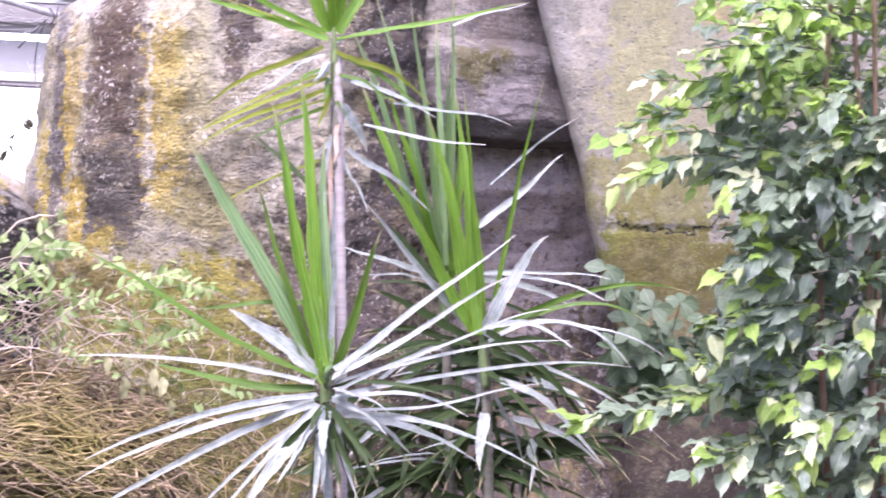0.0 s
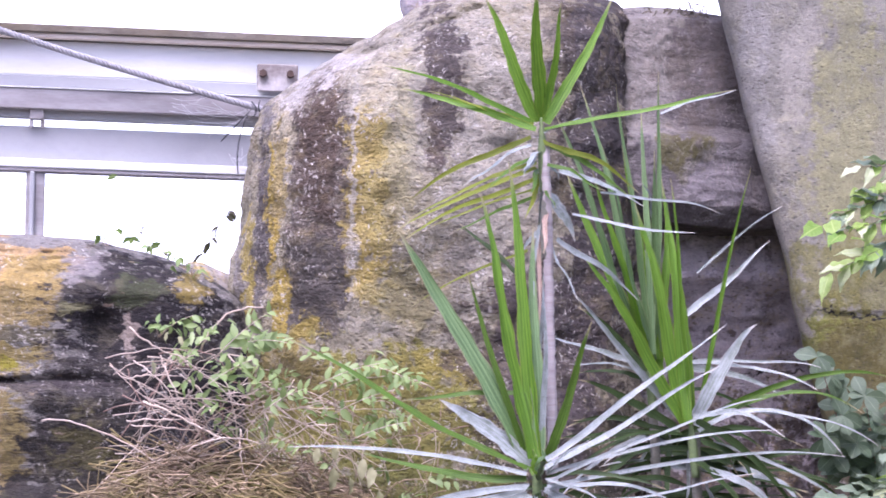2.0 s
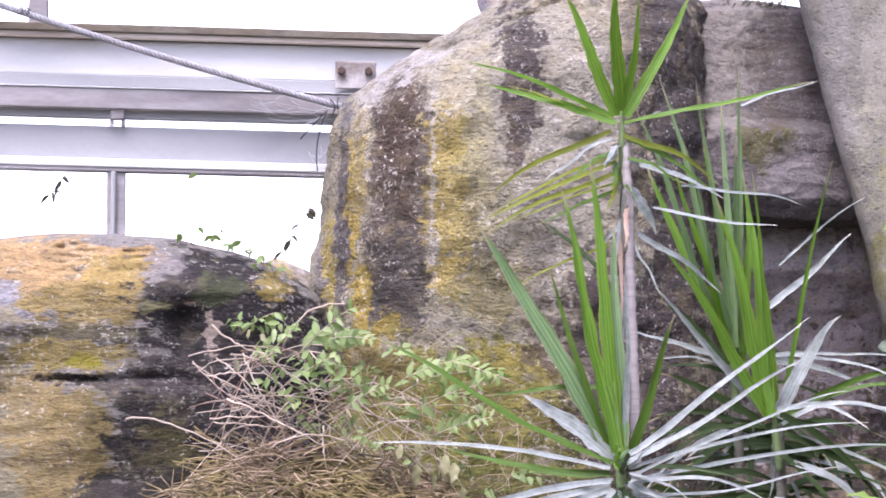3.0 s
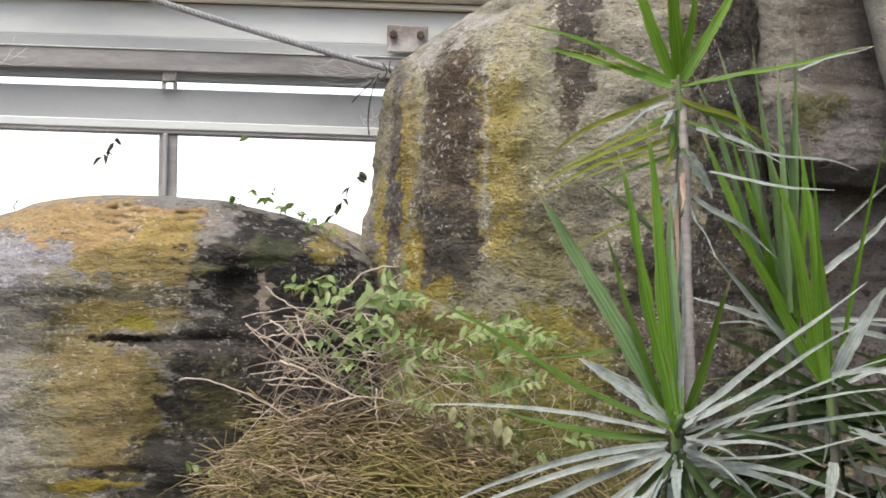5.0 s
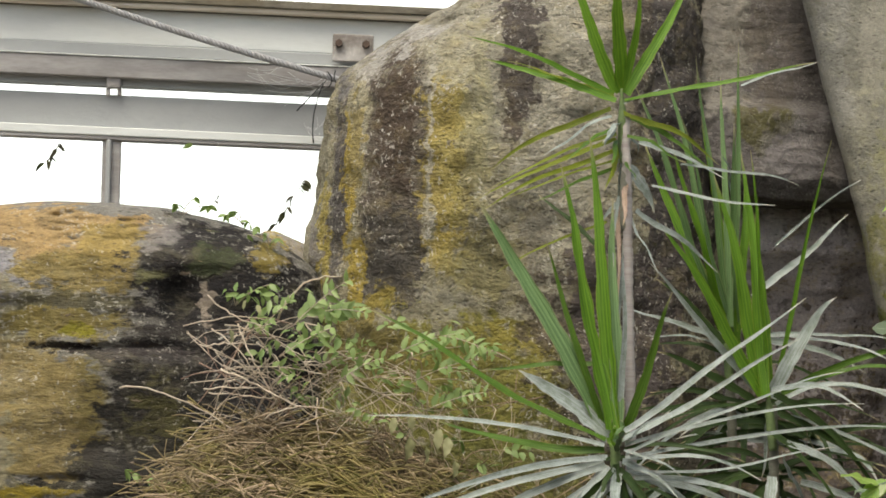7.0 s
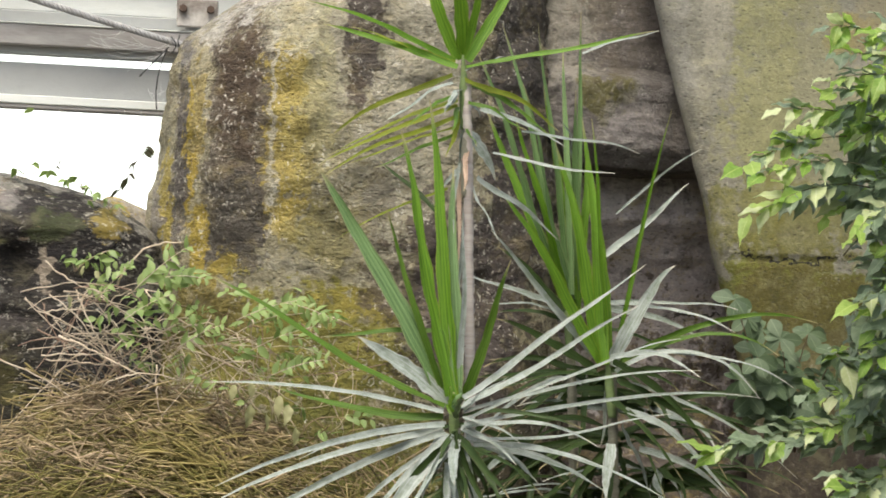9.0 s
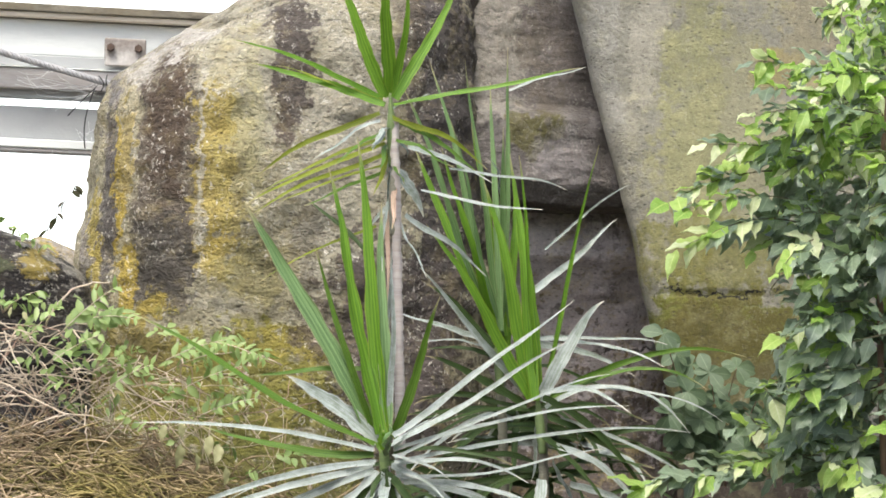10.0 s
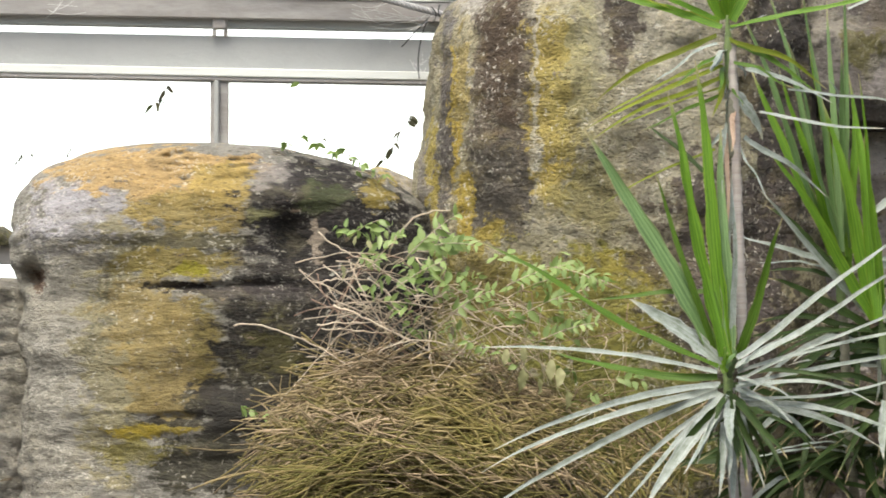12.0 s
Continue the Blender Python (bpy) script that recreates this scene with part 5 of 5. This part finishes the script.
# ---- low shrub under the slab ----
shrub = empty_at("shrub", P(1880, 760, 5.95), "low shrub with rounded mid-green leaves against the slab", "bush")
inv = shrub.matrix_world.inverted()


def round_leaf_mesh(material):
    """A blunt leaf, widest towards its end, 8 cm long along +x."""
    verts, faces, n = [], [], 8
    for i in range(n + 1):
        t = i / n
        w = 0.022 * math.sin(math.pi * t ** 1.35) ** 0.75 if 0 < i < n else 0.0006
        for q in (-1, -0.5, 0, 0.5, 1):
            verts.append((0.08 * t, w * q, -0.012 * t * t + abs(q) * w * 0.14))
    for i in range(n):
        for k in range(4):
            faces.append((i * 5 + k, i * 5 + k + 1, i * 5 + k + 6, i * 5 + k + 5))
    return ribbed(mesh_from("leaf", verts, faces, material))


round_kind = round_leaf_mesh(shrub_leaf)
rosettes = [(1800, 545), (1822, 580), (1885, 615), (1905, 655), (1845, 650), (1935, 605), (1960, 685), (1870, 700), (1810, 690), (1985, 640), (1850, 600), (1830, 720), (1920, 720), (1880, 760), (1950, 750), (1860, 670)]
for u, v in rosettes:
    end = P(u, v, rnd(5.62, 5.85))
    root = P(rnd(1860, 1930), 820, 5.9)
    path = bezier(root, (root + end) / 2 + Vector((0, 0, 0.03)), end, 8)
    part("stem", under(shrub, tube_mesh("stem", path, 0.0022, 0.0012, twig_bark, 5)), shrub)
    turn = rnd(0, 360)
    for k in range(13):
        at = end if k < 6 else path[5] + Vector((rnd(-.02, .02), rnd(-.03, 0), rnd(-.02, .02)))
        flat = Matrix.Translation(at) @ pose(0, 0, 0, rnd(35, 75), rnd(-25, 25))
        m = flat @ leaf_turn(Vector((0, 0, 0)), turn + k * 60 + rnd(-15, 15), rnd(-8, 22), rnd(-15, 15), rnd(0.55, 0.85)) @ Matrix.Diagonal((0.9, 1.05, 1, 1))
        part("leaf", round_kind, shrub).matrix_basis = inv @ m

# ---- sprigs, dead leaves, wires and cobwebs at the glazing ----
for points in (((512, 332), (570, 335), (545, 322)), ((620, 345), (640, 362), (600, 350), (655, 372)), ((668, 382), (690, 392), (640, 385)), ((610, 488), (640, 490), (668, 478), (680, 472)), ((446, 806), (470, 812), (496, 826), (430, 800))):
    u, v = points[0]
    near = 6.55 if v < 450 else 6.28
    sprig = empty_at("creeper_sprig", P(u + 10, v + 22, near), "small green creeper sprig on the boulder", "climber", "sprigs on the rock")
    inv = sprig.matrix_world.inverted()
    for u, v in points:
        root, end = P(points[0][0] + 10, points[0][1] + 22, near), P(u, v, near - 0.05)
        part("stem", under(sprig, tube_mesh("stem", bezier(root, (root + end) / 2 + Vector((0, 0, 0.02)), end, 6), 0.0018, 0.001, vine_wood, 5)), sprig)
        for k in range(3):
            part("leaflet", random.choice((leaflet, light_leaflet)), sprig).matrix_basis = inv @ leaf_turn(end, rnd(0, 360), rnd(-10, 60), rnd(-60, 60), rnd(0.6, 1.15) * (1.0 if near > 6.4 else 1.25))
withered = leaflet_mesh(dead_leaf)
for u, v, n, size in ((292, 246, 8, 1.15), (722, 306, 7, 1.1), (693, 354, 7, 1.15), (40, 354, 3, 0.45), (128, 344, 3, 0.45), (57, 352, 1, 0.4), (582, 322, 3, 0.4), (752, 382, 2, 0.35)):
    c = on_wall(u, v, 0.06)
    top = on_wall(u + rnd(-3, 3), 215 + 0.033 * (u - 408), 0.06)
    dead = empty_at("withered_sprig", c, "withered dark sprig hanging on a thread before the glass", "dead leaf", "withered sprigs")
    inv = dead.matrix_world.inverted()
    part("thread", under(dead, tube_mesh("thread", [top, top.lerp(c, 0.5), c], 0.0004, 0.0004, web_silk, 4)), dead)
    twig = bezier(c + Vector((0.02, 0, 0.03)) * size, c + Vector((0.012, 0, 0.0)) * size, c - Vector((0.028, 0, 0.035)) * size, 8)
    part("stem", under(dead, tube_mesh("stem", twig, 0.0016, 0.001, dead_leaf, 5)), dead)
    for k in range(n):
        at = twig[min(8, k * 9 // n)]
        part("leaf", withered, dead).matrix_basis = inv @ leaf_turn(at, random.choice((0, 180)) + rnd(-25, 25), rnd(25, 80), rnd(-70, 70), size * rnd(0.7, 1.15))
fallen = empty_at("fallen_leaf", on_wall(539, 226, 0.06), "small yellow-green leaf caught on the window rail", "leaf")
part("blade", leaflet_mesh(light_creeper_leaf), fallen).matrix_basis = pose(0, 0, 0, 0, 0, 170) @ pose(0, 0, 0, 60, 20)
for a, m, b in (((752, 222), (745, 170), (768, 118)), ((722, 165), (745, 140), (772, 112)), ((775, 95), (790, 108), (778, 122)), ((790, 92), (782, 112), (800, 120))):
    path = bezier(on_wall(*a, 0.13), on_wall(*m, 0.15), on_wall(*b, 0.13), 12)
    tagged(new("tie_wire", tube_mesh("tie_wire", path, 0.0022, 0.0018, black_wire, 6)), "loose black tie wire at the end of the rope", "wire", "tie wires")
for corner, reach, n in (((770, 118), (-110, 40), 9), ((640, 100), (110, 30), 6), ((95, 95), (70, -60), 5), ((745, 195), (30, 40), 6), ((170, 210), (60, 20), 5)):
    verts, faces = [], []
    for k in range(n):
        a = on_wall(corner[0] + rnd(-15, 15), corner[1] + rnd(-15, 15), 0.1)
        b = on_wall(corner[0] + reach[0] * rnd(0.2, 1), corner[1] + reach[1] * rnd(-0.8, 1), 0.09)
        tube_into(verts, faces, bezier(a, (a + b) / 2 - Vector((rnd(-.03, .03), 0, rnd(-0.01, 0.05))), b, 8), [0.0006] * 9, 4)
    tagged(new("cobweb", mesh_from("cobweb", verts, faces, web_silk)), "dusty white cobweb strands on the steelwork", "cobweb", "cobwebs", "stuff")
# ---- roots on the overhang's top ----
verts, faces = [], []
for i in range(70):
    u = random.choice((1500, 1535, 1560, 1580)) + rnd(-22, 22)
    a = P(u, -62 + rnd(-6, 6), rnd(6.82, 6.92))
    b = a + Vector((rnd(-0.03, 0.03), rnd(-0.03, 0.0), rnd(-0.02, 0.05)))
    tube_into(verts, faces, bezier(a, (a + b) / 2 + Vector((rnd(-.02, .02), -0.02, rnd(0, .03))), b, 5), [rnd(0.0009, 0.002)] * 6, 4)
tagged(new("root_tuft", mesh_from("root_tuft", verts, faces, grimy_edge)), "tuft of dark dry roots on the overhang", "roots", kind="stuff")
